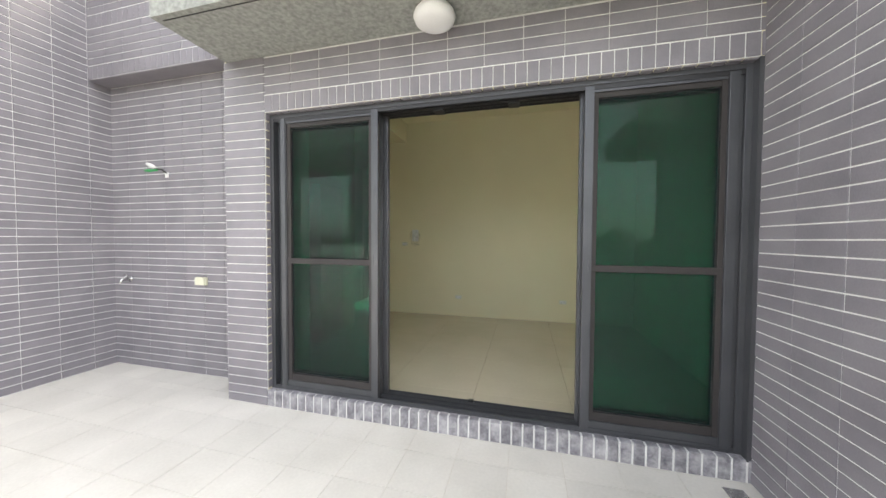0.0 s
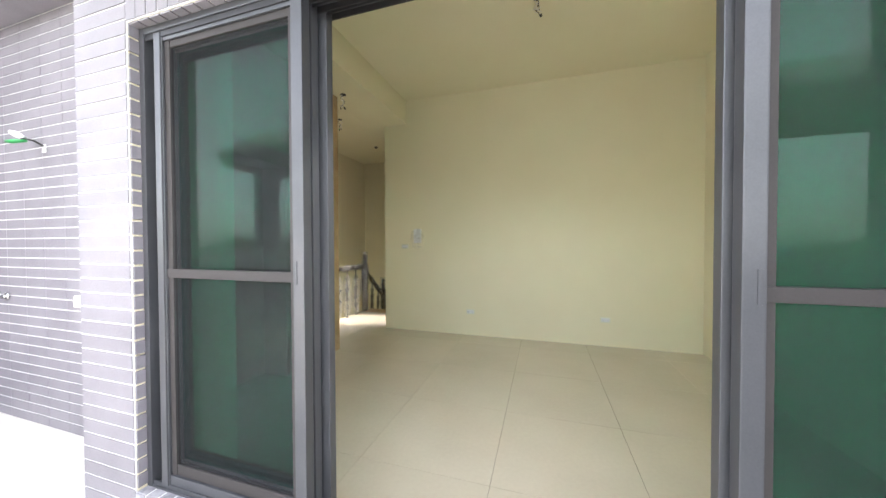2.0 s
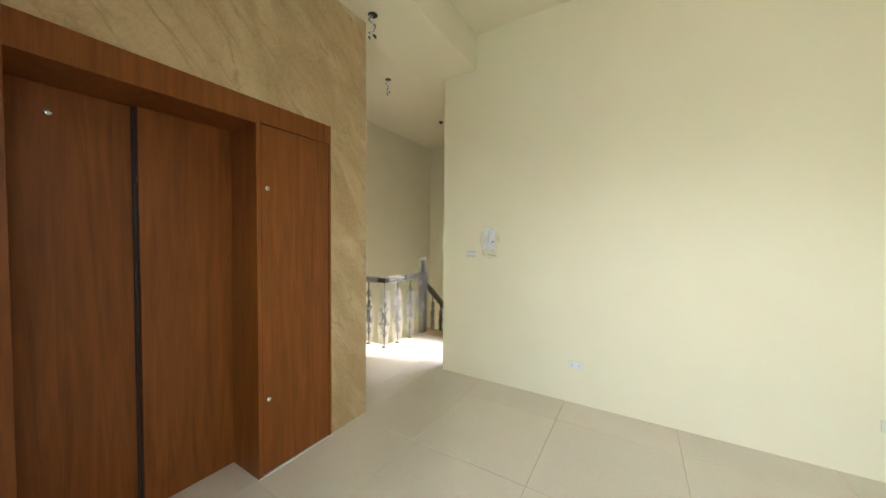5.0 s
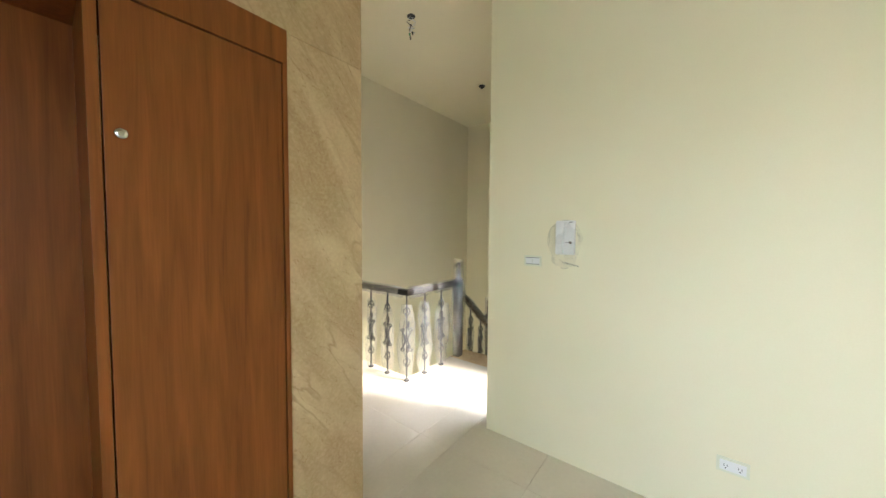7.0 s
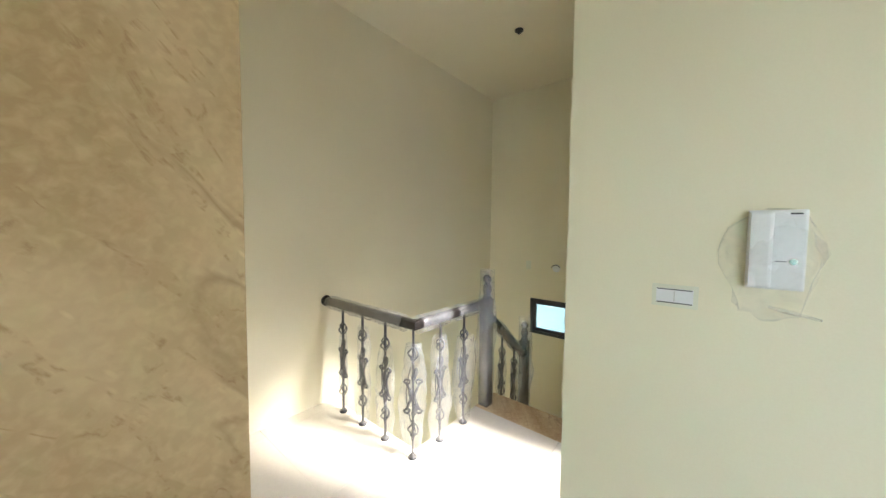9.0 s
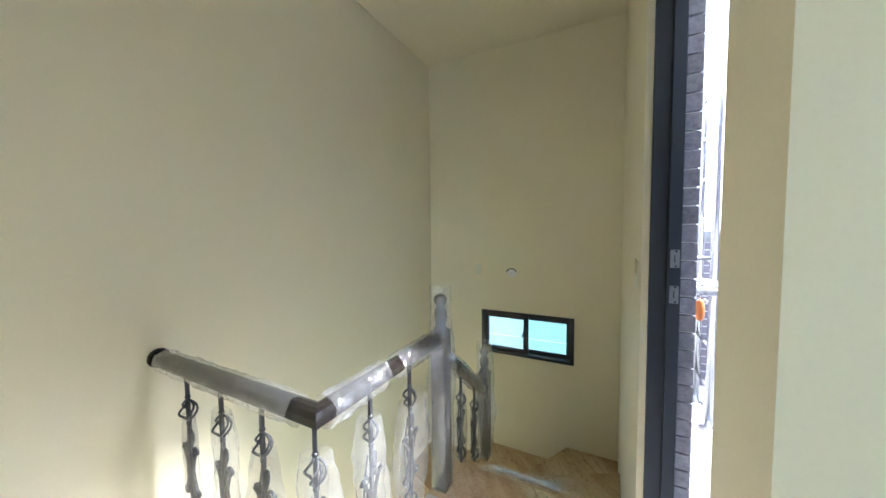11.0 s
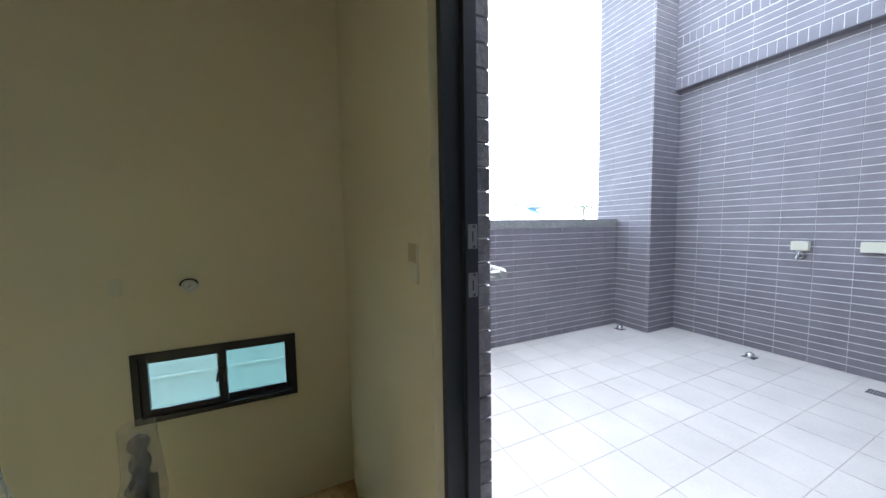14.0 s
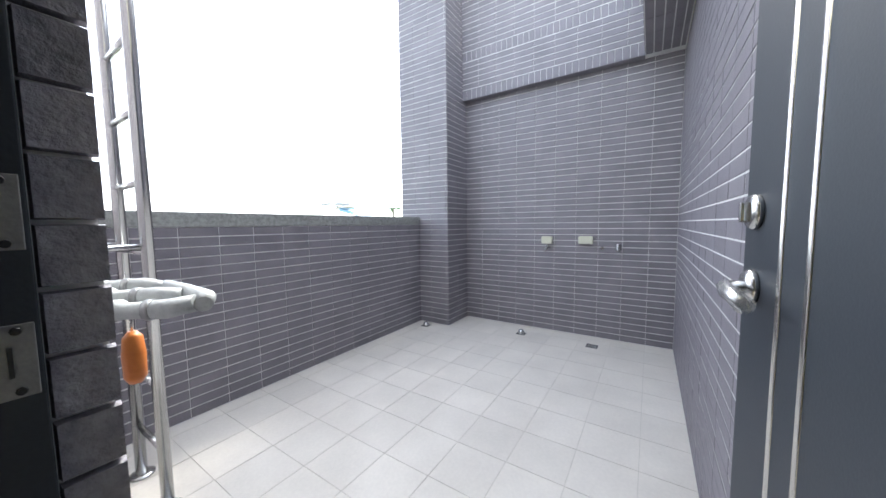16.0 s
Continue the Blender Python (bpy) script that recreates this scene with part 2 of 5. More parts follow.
def film_sheet(name, colour, body, rough, folds=0.24, gloss=0.6, least=0.11):
    """Thin clear plastic: mostly clear, a little milky, with glints."""
    m, nt, p = nodes(name)
    L = nt.links.new
    geo = nt.nodes.new("ShaderNodeNewGeometry")
    n = nt.nodes.new("ShaderNodeTexNoise")
    n.inputs["Scale"].default_value, n.inputs["Detail"].default_value, n.inputs["Distortion"].default_value = 17, 2, 1.6
    L(geo.outputs["Position"], n.inputs["Vector"])
    b = nt.nodes.new("ShaderNodeBump")
    b.inputs["Strength"].default_value, b.inputs["Distance"].default_value = 0.9, 0.012
    L(n.outputs[0], b.inputs["Height"])
    p.inputs["Base Color"].default_value = (*colour, 1)
    p.inputs["Roughness"].default_value = 0.5
    lucent = nt.nodes.new("ShaderNodeBsdfTranslucent")
    lucent.inputs["Color"].default_value = (*colour, 1)
    milk = nt.nodes.new("ShaderNodeMixShader")
    milk.inputs[0].default_value = 0.5
    L(p.outputs[0], milk.inputs[1])
    L(lucent.outputs[0], milk.inputs[2])
    clear = nt.nodes.new("ShaderNodeBsdfTransparent")
    mr = nt.nodes.new("ShaderNodeMapRange")
    mr.inputs["From Min"].default_value, mr.inputs["From Max"].default_value = 0.3, 0.75
    mr.inputs["To Min"].default_value, mr.inputs["To Max"].default_value = body * 0.5, body * 1.4
    L(n.outputs[0], mr.inputs[0])
    fold = thin_lines(nt, geo.outputs["Position"], 11, 2, 0.020, 1.0)
    add = nt.nodes.new("ShaderNodeMath")
    add.operation = "MULTIPLY_ADD"
    L(fold, add.inputs[0])
    add.inputs[1].default_value = folds
    L(mr.outputs[0], add.inputs[2])
    mr = add
    film = nt.nodes.new("ShaderNodeMixShader")
    L(mr.outputs[0], film.inputs[0])
    L(clear.outputs[0], film.inputs[1])
    L(milk.outputs[0], film.inputs[2])
    glint = nt.nodes.new("ShaderNodeBsdfGlossy")
    glint.inputs["Roughness"].default_value = rough
    L(b.outputs[0], glint.inputs["Normal"])
    top = nt.nodes.new("ShaderNodeMixShader")
    share, facing = sheen(nt, least, gloss)
    L(b.outputs[0], facing.inputs["Normal"])
    L(share, top.inputs[0])
    L(film.outputs[0], top.inputs[1])
    L(glint.outputs[0], top.inputs[2])
    L(top.outputs[0], nt.nodes["Material Output"].inputs[0])
    return m


TILE = surface("grey_wall_tile", (0.175, 0.164, 0.186), (0.245, 0.230, 0.254), 0.5, 5, 160, 0.35, vary=0.045)
SMEAR = surface("mortar_smeared_tile", (0.10, 0.097, 0.118), (0.46, 0.45, 0.47), 0.6, 14, 70, 0.5, vary=0.10)
GROUT = surface("white_grout", (0.66, 0.66, 0.65), (0.82, 0.82, 0.805), 0.9, 9, 120, 0.3)
STUCCO = surface("grey_stone_render", (0.20, 0.208, 0.196), (0.41, 0.42, 0.398), 0.85, 40, 300, 0.8)
FLOOR_OUT = surface("beige_terrace_tile", (0.62, 0.598, 0.54), (0.75, 0.725, 0.665), 0.6, 2.5, 60, 0.12, vary=0.035)
FLOOR_BACK = surface("pale_grey_terrace_tile", (0.66, 0.622, 0.56), (0.78, 0.738, 0.665), 0.9, 2.5, 60, 0.12, vary=0.04, spec=0.2)
JOINT = surface("grey_joint", (0.42, 0.40, 0.36), (0.54, 0.52, 0.48), 0.9, 8, 90, 0.2)
JOINT_PALE = surface("pale_joint", (0.58, 0.545, 0.48), (0.70, 0.665, 0.59), 0.9, 8, 90, 0.2)
JOINT_IN = surface("dark_joint", (0.46, 0.415, 0.335), (0.62, 0.565, 0.465), 0.9, 8, 90, 0.2)
POLISHED = surface("polished_cream_tile", (0.60, 0.545, 0.44), (0.68, 0.62, 0.51), 0.04, 1.5, 40, 0.0, vary=0.02, spec=0.75)
POLISHED.node_tree.nodes["Principled BSDF"].inputs["IOR"].default_value = 1.7
PAINT = surface("cream_yellow_paint", (0.76, 0.70, 0.51), (0.81, 0.755, 0.57), 0.6, 1.2, 140, 0.06)
MARBLE = marble("beige_marble", (0.365, 0.245, 0.12), (0.52, 0.385, 0.22), (0.24, 0.135, 0.055), 0.2, (0.88, 0.0, 0.0), 3.6, (1, 0.36, 1.25))
MARBLE_STEP = marble("brown_marble_tread", (0.42, 0.27, 0.13), (0.66, 0.50, 0.30), (0.24, 0.12, 0.05), 0.22, (0.0, 0.0, 0.9), 3.2, (0.35, 1.8, 1))
WOOD = wood("red_brown_wood", (0.122, 0.035, 0.006), (0.235, 0.076, 0.014), 0.42)
ALU = surface("charcoal_aluminium", (0.062, 0.065, 0.073), (0.088, 0.091, 0.100), 0.36, 3, 200, 0.03, metal=0.35)
ALU_DARK = surface("black_aluminium", (0.012, 0.012, 0.014), (0.02, 0.02, 0.023), 0.4, 3, 200, 0.03)
DOOR_GREY = surface("slate_grey_steel", (0.020, 0.026, 0.036), (0.032, 0.039, 0.051), 0.5, 2, 220, 0.05, metal=0.1)
GREEN, nt, p = nodes("green_glass")
tint, mirror, mix = (nt.nodes.new("ShaderNode" + k) for k in ("BsdfTransparent", "BsdfGlossy", "MixShader"))
tint.inputs["Color"].default_value, mirror.inputs["Roughness"].default_value = (0.35, 0.76, 0.68, 1), 0.0
for a, b in ((sheen(nt, 0.04, 0.8)[0], mix.inputs[0]), (tint.outputs[0], mix.inputs[1]), (mirror.outputs[0], mix.inputs[2]), (mix.outputs[0], nt.nodes["Material Output"].inputs[0])):
    nt.links.new(a, b)
DULL = surface("dull_zinc_plate", (0.22, 0.225, 0.23), (0.34, 0.345, 0.35), 0.45, 30, 200, 0.1, metal=0.6)
STEEL = surface("stainless_steel", (0.55, 0.55, 0.54), (0.68, 0.68, 0.67), 0.22, 5, 200, 0.03, metal=1.0)
IRON = surface("black_wrought_iron", (0.010, 0.010, 0.011), (0.028, 0.028, 0.03), 0.45, 12, 160, 0.3)
RAILWOOD = surface("black_brown_rail", (0.006, 0.005, 0.0045), (0.016, 0.0125, 0.011), 0.25, 9, 120, 0.05)
WRAP = film_sheet("clear_plastic_film", (0.86, 0.89, 0.93), 0.12, 0.10, 0.05, 0.95, 0.17)
SLEEVE = film_sheet("thin_plastic_sleeve", (0.95, 0.96, 0.96), 0.07, 0.10, 0.05, 0.9)
SLEEVE_MILKY = film_sheet("milky_plastic_sleeve", (0.95, 0.96, 0.96), 0.10, 0.10, 0.06, 0.9)
BAG = film_sheet("soft_plastic_bag", (0.95, 0.96, 0.94), 0.10, 0.14, 0.05, 0.2)
GAUZE, gnt, gp = nodes("grey_insect_gauze")
gp.inputs["Base Color"].default_value, gp.inputs["Roughness"].default_value, gp.inputs["Specular IOR Level"].default_value = (0.035, 0.036, 0.038, 1), 0.9, 0.0
gw = gnt.nodes.new("ShaderNodeTexNoise")
gw.inputs["Scale"].default_value = 3.0
gm = gnt.nodes.new("ShaderNodeMapRange")
gm.inputs["To Min"].default_value, gm.inputs["To Max"].default_value = 0.37, 0.49
gmix, gtr = gnt.nodes.new("ShaderNodeMixShader"), gnt.nodes.new("ShaderNodeBsdfTransparent")
gnt.links.new(gw.outputs[0], gm.inputs[0])
gnt.links.new(gm.outputs[0], gmix.inputs[0])
gnt.links.new(gtr.outputs[0], gmix.inputs[1])
gnt.links.new(gp.outputs[0], gmix.inputs[2])
gnt.links.new(gmix.outputs[0], gnt.nodes["Material Output"].inputs[0])
WHITE = surface("white_plastic", (0.72, 0.72, 0.72), (0.8, 0.8, 0.8), 0.35, 3, 90, 0.0)
CREAM = surface("cream_plastic", (0.66, 0.66, 0.52), (0.74, 0.74, 0.6), 0.4, 4, 90, 0.0)
GREY_PIPE = surface("grey_wrapped_pipe", (0.30, 0.32, 0.33), (0.46, 0.48, 0.48), 0.55, 18, 90, 0.5)
ORANGE = surface("orange_plastic", (0.55, 0.16, 0.03), (0.7, 0.24, 0.05), 0.4, 20, 90, 0.1)
GREENWIRE = surface("green_plastic", (0.02, 0.25, 0.07), (0.04, 0.34, 0.1), 0.4, 5, 90, 0.0)
DARK = surface("dark_rubber", (0.015, 0.015, 0.015), (0.03, 0.03, 0.03), 0.6, 5, 90, 0.0)
LANDSCAPE = surface("dry_fields", (0.06, 0.08, 0.04), (0.20, 0.19, 0.13), 0.95, 0.03, 0.6, 0.0)
FARWALL = surface("far_white_wall", (0.5, 0.5, 0.48), (0.66, 0.66, 0.64), 0.8, 0.4, 8, 0.0)
FARROOF = surface("far_blue_roof", (0.16, 0.30, 0.42), (0.26, 0.42, 0.55), 0.5, 0.4, 8, 0.0)
FOLIAGE = surface("far_foliage", (0.03, 0.07, 0.03), (0.08, 0.14, 0.06), 0.9, 1.0, 9, 0.0, vary=0.2)


# ---- building helpers ----
def box(bm, x0, x1, y0, y1, z0, z1):
    vs = [bm.verts.new((x, y, z)) for z in (z0, z1) for x, y in ((x0, y0), (x1, y0), (x1, y1), (x0, y1))]
    for f in ((3, 2, 1, 0), (4, 5, 6, 7), (0, 1, 5, 4), (1, 2, 6, 5), (2, 3, 7, 6), (3, 0, 4, 7)):
        bm.faces.new([vs[i] for i in f])
    return vs


def boxes(*rows, bevel=0.0):
    bm = bmesh.new()
    for r in rows:
        box(bm, *r)
    if bevel:
        bmesh.ops.bevel(bm, geom=bm.edges[:], offset=bevel, segments=2, affect="EDGES", profile=0.7)
    return bm


def tube(bm, pts, r, n=8, caps=True):
    """A pipe of radius r (or a radius for each point) along points."""
    pts = [Vector(p) for p in pts]
    rs = r if isinstance(r, (list, tuple)) else [r] * len(pts)
    rings, up = [], Vector((0.13, 0.31, 0.94))
    for i, p in enumerate(pts):
        d = (pts[min(i + 1, len(pts) - 1)] - pts[max(i - 1, 0)]).normalized()
        a = up - d * up.dot(d)
        if a.length < 1e-3:
            a = Vector((1, 0, 0)) - d * d.x
        a.normalize()
        b = d.cross(a)
        up = a
        rings.append([bm.verts.new(p + (a * math.cos(k * math.tau / n) + b * math.sin(k * math.tau / n)) * rs[i]) for k in range(n)])
    for q, s in zip(rings, rings[1:]):
        for k in range(n):
            f = bm.faces.new((q[k], q[(k + 1) % n], s[(k + 1) % n], s[k]))
            f.smooth = True
    if caps:
        bm.faces.new(rings[0][::-1])
        bm.faces.new(rings[-1])
    return bm


def lathe(bm, profile, centre, axis="z", n=20):
    """A turned body: rows of radius and height along the axis."""
    c, rings = Vector(centre), []
    for r, h in profile:
        ring = []
        for k in range(n):
            u, v = r * math.cos(k * math.tau / n), r * math.sin(k * math.tau / n)
            off = {"z": (u, v, h), "y": (v, h, u), "x": (h, u, v)}[axis]
            ring.append(bm.verts.new(c + Vector(off)))
        rings.append(ring)
    for q, s in zip(rings, rings[1:]):
        for k in range(n):
            f = bm.faces.new((q[k], q[(k + 1) % n], s[(k + 1) % n], s[k]))
            f.smooth = True
    bm.faces.new(rings[0][::-1])
    bm.faces.new(rings[-1])
    return bm


def mesh_of(name, bm, material):
    bmesh.ops.recalc_face_normals(bm, faces=bm.faces[:])
    me = bpy.data.meshes.new(name)
    bm.to_mesh(me)
    bm.free()
    me.materials.append(material)
    return me


BASE = {}


def thing(name, at, label, category, group="", kind=""):
    ob = new(name)
    ob.empty_display_size = 0.1
    ob.location = at
    BASE[ob] = Vector(at)
    return tagged(ob, label, category, group, kind)


def part(name, bm, material, parent, label=""):
    """One mesh under a thing or part; the bmesh is given in world places."""
    bm.transform(Matrix.Translation(-BASE[parent]))
    ob = new(name, mesh_of(name, bm, material))
    ob.parent = parent
    BASE[ob] = BASE[parent]
    return tagged(ob, label)


def solo(name, bm, material, label, category, group="", kind=""):
    ob = new(name, mesh_of(name, bm, material))
    BASE[ob] = Vector((0, 0, 0))
    return tagged(ob, label, category, group, kind)


def setting(name, bm, material, label, category):
    return solo(name, bm, material, label, category, kind="structure")


def panel_bm(w, h, d, inset):
    """A tile: w by h, d proud of z = 0, with chamfered rim; its corner at the origin."""
    bm = bmesh.new()
    a = [bm.verts.new(p) for p in ((0, 0, 0), (w, 0, 0), (w, h, 0), (0, h, 0))]
    b = [bm.verts.new(p) for p in ((inset, inset, d), (w - inset, inset, d), (w - inset, h - inset, d), (inset, h - inset, d))]
    bm.faces.new(b)
    for k in range(4):
        bm.faces.new((a[k], a[(k + 1) % 4], b[(k + 1) % 4], b[k]))
    return bm


def clad(owner, name, material, o, u, v, spans, pitch, size, depth, near, count=300, phase=(0.0, 0.0), rest="tile_rest", lift=0.0005, inset=0.0015):
    """Lay tiles on the plane through o with the ways u and v. spans: rectangles (u0, u1, v0, v1) in metres that the tiles fill,
    cut at their rims. The tiles nearest to the place near are objects of their own, the others one mesh."""
    o, u, v = Vector(o), Vector(u), Vector(v)
    w = u.cross(v)
    turn = Matrix((u, v, w)).transposed().to_4x4()
    pu, pv = pitch
    cells = []
    for u0, u1, v0, v1 in spans:
        for i in range(math.floor((u0 - phase[0]) / pu), math.ceil((u1 - phase[0]) / pu)):
            for j in range(math.floor((v0 - phase[1]) / pv), math.ceil((v1 - phase[1]) / pv)):
                a0, b0 = phase[0] + i * pu + (pu - size[0]) / 2, phase[1] + j * pv + (pv - size[1]) / 2
                a1, b1 = min(a0 + size[0], u1), min(b0 + size[1], v1)
                a0, b0 = max(a0, u0), max(b0, v0)
                if a1 - a0 > 0.012 and b1 - b0 > 0.012:
                    cells.append((round(a0, 4), round(b0, 4), round(a1 - a0, 3), round(b1 - b0, 3)))
    near = Vector(near)
    cells.sort(key=lambda c: (o + u * (c[0] + c[2] / 2) + v * (c[1] + c[3] / 2) - near).length)
    shared = {}
    for a, b, cw, ch in cells[:count]:
        if (cw, ch) not in shared:
            shared[cw, ch] = mesh_of(name, panel_bm(cw, ch, depth, inset), material)
        t = new(name, shared[cw, ch])
        t.parent = owner
        tilt = 0.004 if lift else 0.0
        wob = Matrix.Rotation(random.uniform(-tilt, tilt), 4, "X") @ Matrix.Rotation(random.uniform(-tilt, tilt), 4, "Y")
        t.matrix_basis = Matrix.Translation(o + u * a + v * b + w * (lift + (random.uniform(-0.0005, 0.0006) if lift else 0.0)) - BASE[owner]) @ turn @ wob
    if len(cells) > count:
        verts, faces = [], []
        for a, b, cw, ch in cells[count:]:
            n, i = len(verts), inset
            for x, y, z in ((0, 0, 0), (cw, 0, 0), (cw, ch, 0), (0, ch, 0), (i, i, depth), (cw - i, i, depth), (cw - i, ch - i, depth), (i, ch - i, depth)):
                verts.append(o + u * (a + x) + v * (b + y) + w * (lift + z) - BASE[owner])
            faces += [(n + 4, n + 5, n + 6, n + 7)] + [(n + k, n + (k + 1) % 4, n + 4 + (k + 1) % 4, n + 4 + k) for k in range(4)]
        me = bpy.data.meshes.new(rest)
        me.from_pydata(verts, [], faces)
        me.materials.append(material)
        r = new(rest, me)
        r.parent = owner
        tagged(r, kind="stuff")


X, Y, Z = (1, 0, 0), (0, 1, 0), (0, 0, 1)
NX, NY = (-1, 0, 0), (0, -1, 0)
BRICK, BSIZE = (0.235, 0.068), (0.2315, 0.0619)
SOLDIER, SSIZE = (0.068, 0.125), (0.0628, 0.1205)

# ---- plan ----
FACE = -0.04          # front tile face
RECESS = 0.27         # front wall beside the pillar
LEFT, RIGHT = -1.5, 3.74
PIL0, DOOR0, DOOR1 = 0.29, 0.66, 3.72
SILL, HEAD, SOFFIT = 0.20, 2.30, 2.71
OUT = 0.068           # front terrace floor
ROOM1, BACK, NOOK = 4.22, 3.465, 0.085
WELL0, FAR = -1.97, 6.28
SIDE, JAMB0, JAMB1 = 0.03, 3.66, 4.43
LIFT1 = 2.40
YARD0, YARD1, YARDX, YARDZ = 3.69, 6.49, 3.98, 0.045
CEIL, BEAM, STAIRCEIL = 3.46, 3.12, 3.36
OUTX = 0.195          # outer face of the stair wall
NX0, NY0 = -0.91, 3.65  # corner of the stair rail
NWY = 4.50            # upper newel

# ---- ground and far surroundings ----
g = bmesh.new()
box(g, -900, 900, -900, 900, -10.4, -10.0)
setting("ground", g, LANDSCAPE, "flat dry green and brown fields around the building", "ground")

# ---- floors ----
floor = setting("floor", boxes((0, ROOM1, 0.16, BACK, -0.2, -0.008), (WELL0, 0, LIFT1, NY0 + 0.06, -0.2, -0.008), (0, SIDE + 0.1, BACK, JAMB0, -0.2, -0.008),
                               (NX0 - 0.05, 0.03, NY0 + 0.06, 4.42, -0.2, -0.008), (0.03, OUTX, JAMB0, JAMB1, -0.2, 0.0), (WELL0, 0, 0.46, LIFT1, -0.2, -0.008)), JOINT_IN,
                "polished cream floor tiles with thin dark joints", "floor")
terrace = setting("floor_terrace", boxes((LEFT - 0.2, RIGHT + 0.2, -7.2, RECESS, -0.25, OUT - 0.0025)), JOINT_PALE, "beige square terrace floor tiles", "terrace floor")
yard = setting("floor_yard", boxes((OUTX, YARDX, YARD0, YARD1, -0.25, YARDZ - 0.0025)), JOINT_PALE, "pale grey square tiles of the drying yard", "yard floor")

# ---- walls ----
wall_front = setting("wall_front", boxes(
    (PIL0, DOOR0, FACE, 0.46, -0.2, CEIL + 0.2), (DOOR0, DOOR1, FACE, 0.16, HEAD, CEIL + 0.2), (DOOR1, ROOM1 + 0.2, FACE, 0.30, -0.2, CEIL + 0.2),
    (WELL0 - 0.2, PIL0, RECESS, 0.46, -0.2, CEIL + 0.8), (LEFT, PIL0, 0.10, RECESS, 2.86, CEIL + 0.8), (DOOR0, DOOR1, FACE, 0.16, -0.2, SILL - 0.02)),
    PAINT, "cream painted front wall, grey tiled outside", "wall")
# unseen wall added above the canopy to keep sun off the terrace
setting("wall_sun_block", boxes((0.31, ROOM1 + 0.2, FACE, 0.30, CEIL + 0.203, 7.2)), GROUT, "unseen plain wall added above the canopy to block the sun", "wall")
wall_left = setting("wall_left", boxes((LEFT - 0.2, LEFT, -0.72, RECESS, -0.25, 4.7), (LEFT - 0.2, LEFT, -7.2, -0.72, -0.25, 1.19)), GROUT, "grey tiled terrace side wall with white joints", "wall")
# the right wall's unseen top is raised to 6.6 m to block the sun
wall_right = setting("wall_right", boxes((RIGHT, RIGHT + 0.2, -0.70, FACE, -0.25, 6.6), (RIGHT, RIGHT + 0.2, -7.2, -0.70, -0.25, 1.19)), GROUT, "grey tiled terrace side wall with white joints", "wall")
wall_room = setting("wall_room", boxes((ROOM1, ROOM1 + 0.2, 0.30, BACK + 0.2, -0.2, CEIL + 0.2)), PAINT, "plain cream painted side wall of the room", "wall")
# the reveal beside the yard door is slightly splayed
wb = boxes((NOOK, 0.155, BACK, 3.60, -0.2, CEIL + 0.3))
for v in wb.verts:
    if v.co.x < 0.1 and v.co.y > 3.5:
        v.co.x = 0.061
for row in ((0.155, 0.5, BACK, 3.645, -0.2, CEIL + 0.3), (0.5, ROOM1, BACK, YARD0, -0.2, CEIL + 0.3)):
    box(wb, *row)
wall_back = setting("wall_back", wb, PAINT, "cream painted back wall of the room", "wall")
wall_stair = setting("wall_stair", boxes((SIDE, OUTX, JAMB1 + 0.03, FAR + 0.2, -2.9, CEIL + 0.2), (NOOK + 0.006, OUTX, 3.602, JAMB1 + 0.03, 2.40, CEIL + 0.2)), PAINT, "cream painted stair wall beside the open yard door", "wall")
wall_well = setting("wall_well", boxes((WELL0 - 0.2, WELL0, 0.46, FAR + 0.2, -2.9, CEIL + 0.2)), PAINT, "tall cream painted stairwell wall", "wall")
WX0, WX1, WZ0, WZ1 = -1.325, -0.365, 0.115, 0.585
wall_far = setting("wall_far", boxes((WELL0, WX0, FAR, FAR + 0.2, -2.9, CEIL + 0.2), (WX1, SIDE, FAR, FAR + 0.2, -2.9, CEIL + 0.2), (WX0, WX1, FAR, FAR + 0.2, -2.9, WZ0),
                   (WX0, WX1, FAR, FAR + 0.2, WZ1, CEIL + 0.2)), PAINT, "cream painted end wall of the stairwell with a low window", "wall")
setting("wall_under_floor", boxes((WELL0, NX0 - 0.05, NY0 - 0.12, NY0 + 0.06, -2.9, -0.2), (WELL0, SIDE, NY0 - 0.3, FAR, -3.0, -2.9)), PAINT, "painted walls of the storey below", "wall")
LF0, LF1, LFZ = 0.60, 2.045, 2.20
wall_lift = thing("wall_lift", (0, 1.3, 0), "polished beige veined marble around the lift door", "wall", kind="structure")
for y0, y1, z0, z1 in ((0.46, LF0, -0.008, LFZ - 0.0005), (LF1, LIFT1, -0.008, LFZ - 0.0005), (0.46, LIFT1, LFZ + 0.001, BEAM)):
    part("marble_slab", boxes((-0.14, 0, y0, y1, z0, z1), bevel=0.0008), MARBLE, wall_lift)
setting("wall_lift_shaft", boxes((WELL0, -0.14, LIFT1 - 0.15, LIFT1 - 0.003, -0.008, STAIRCEIL), (-0.45, -0.36, 0.46, LIFT1 - 0.15, -0.008, BEAM)), PAINT, "plain cream painted side of the lift shaft", "wall")
setting("ceiling", boxes((0.45, ROOM1, 0.16, BACK, CEIL, CEIL + 0.2)), PAINT, "plain cream painted room ceiling", "ceiling")
setting("ceiling_beam", boxes((-0.14, 0.45, 0.16, BACK, BEAM, CEIL + 0.2), (-0.14, 0.0, BACK, JAMB0, STAIRCEIL - 0.003, CEIL)), PAINT, "cream painted ceiling beam over the lift front", "beam")
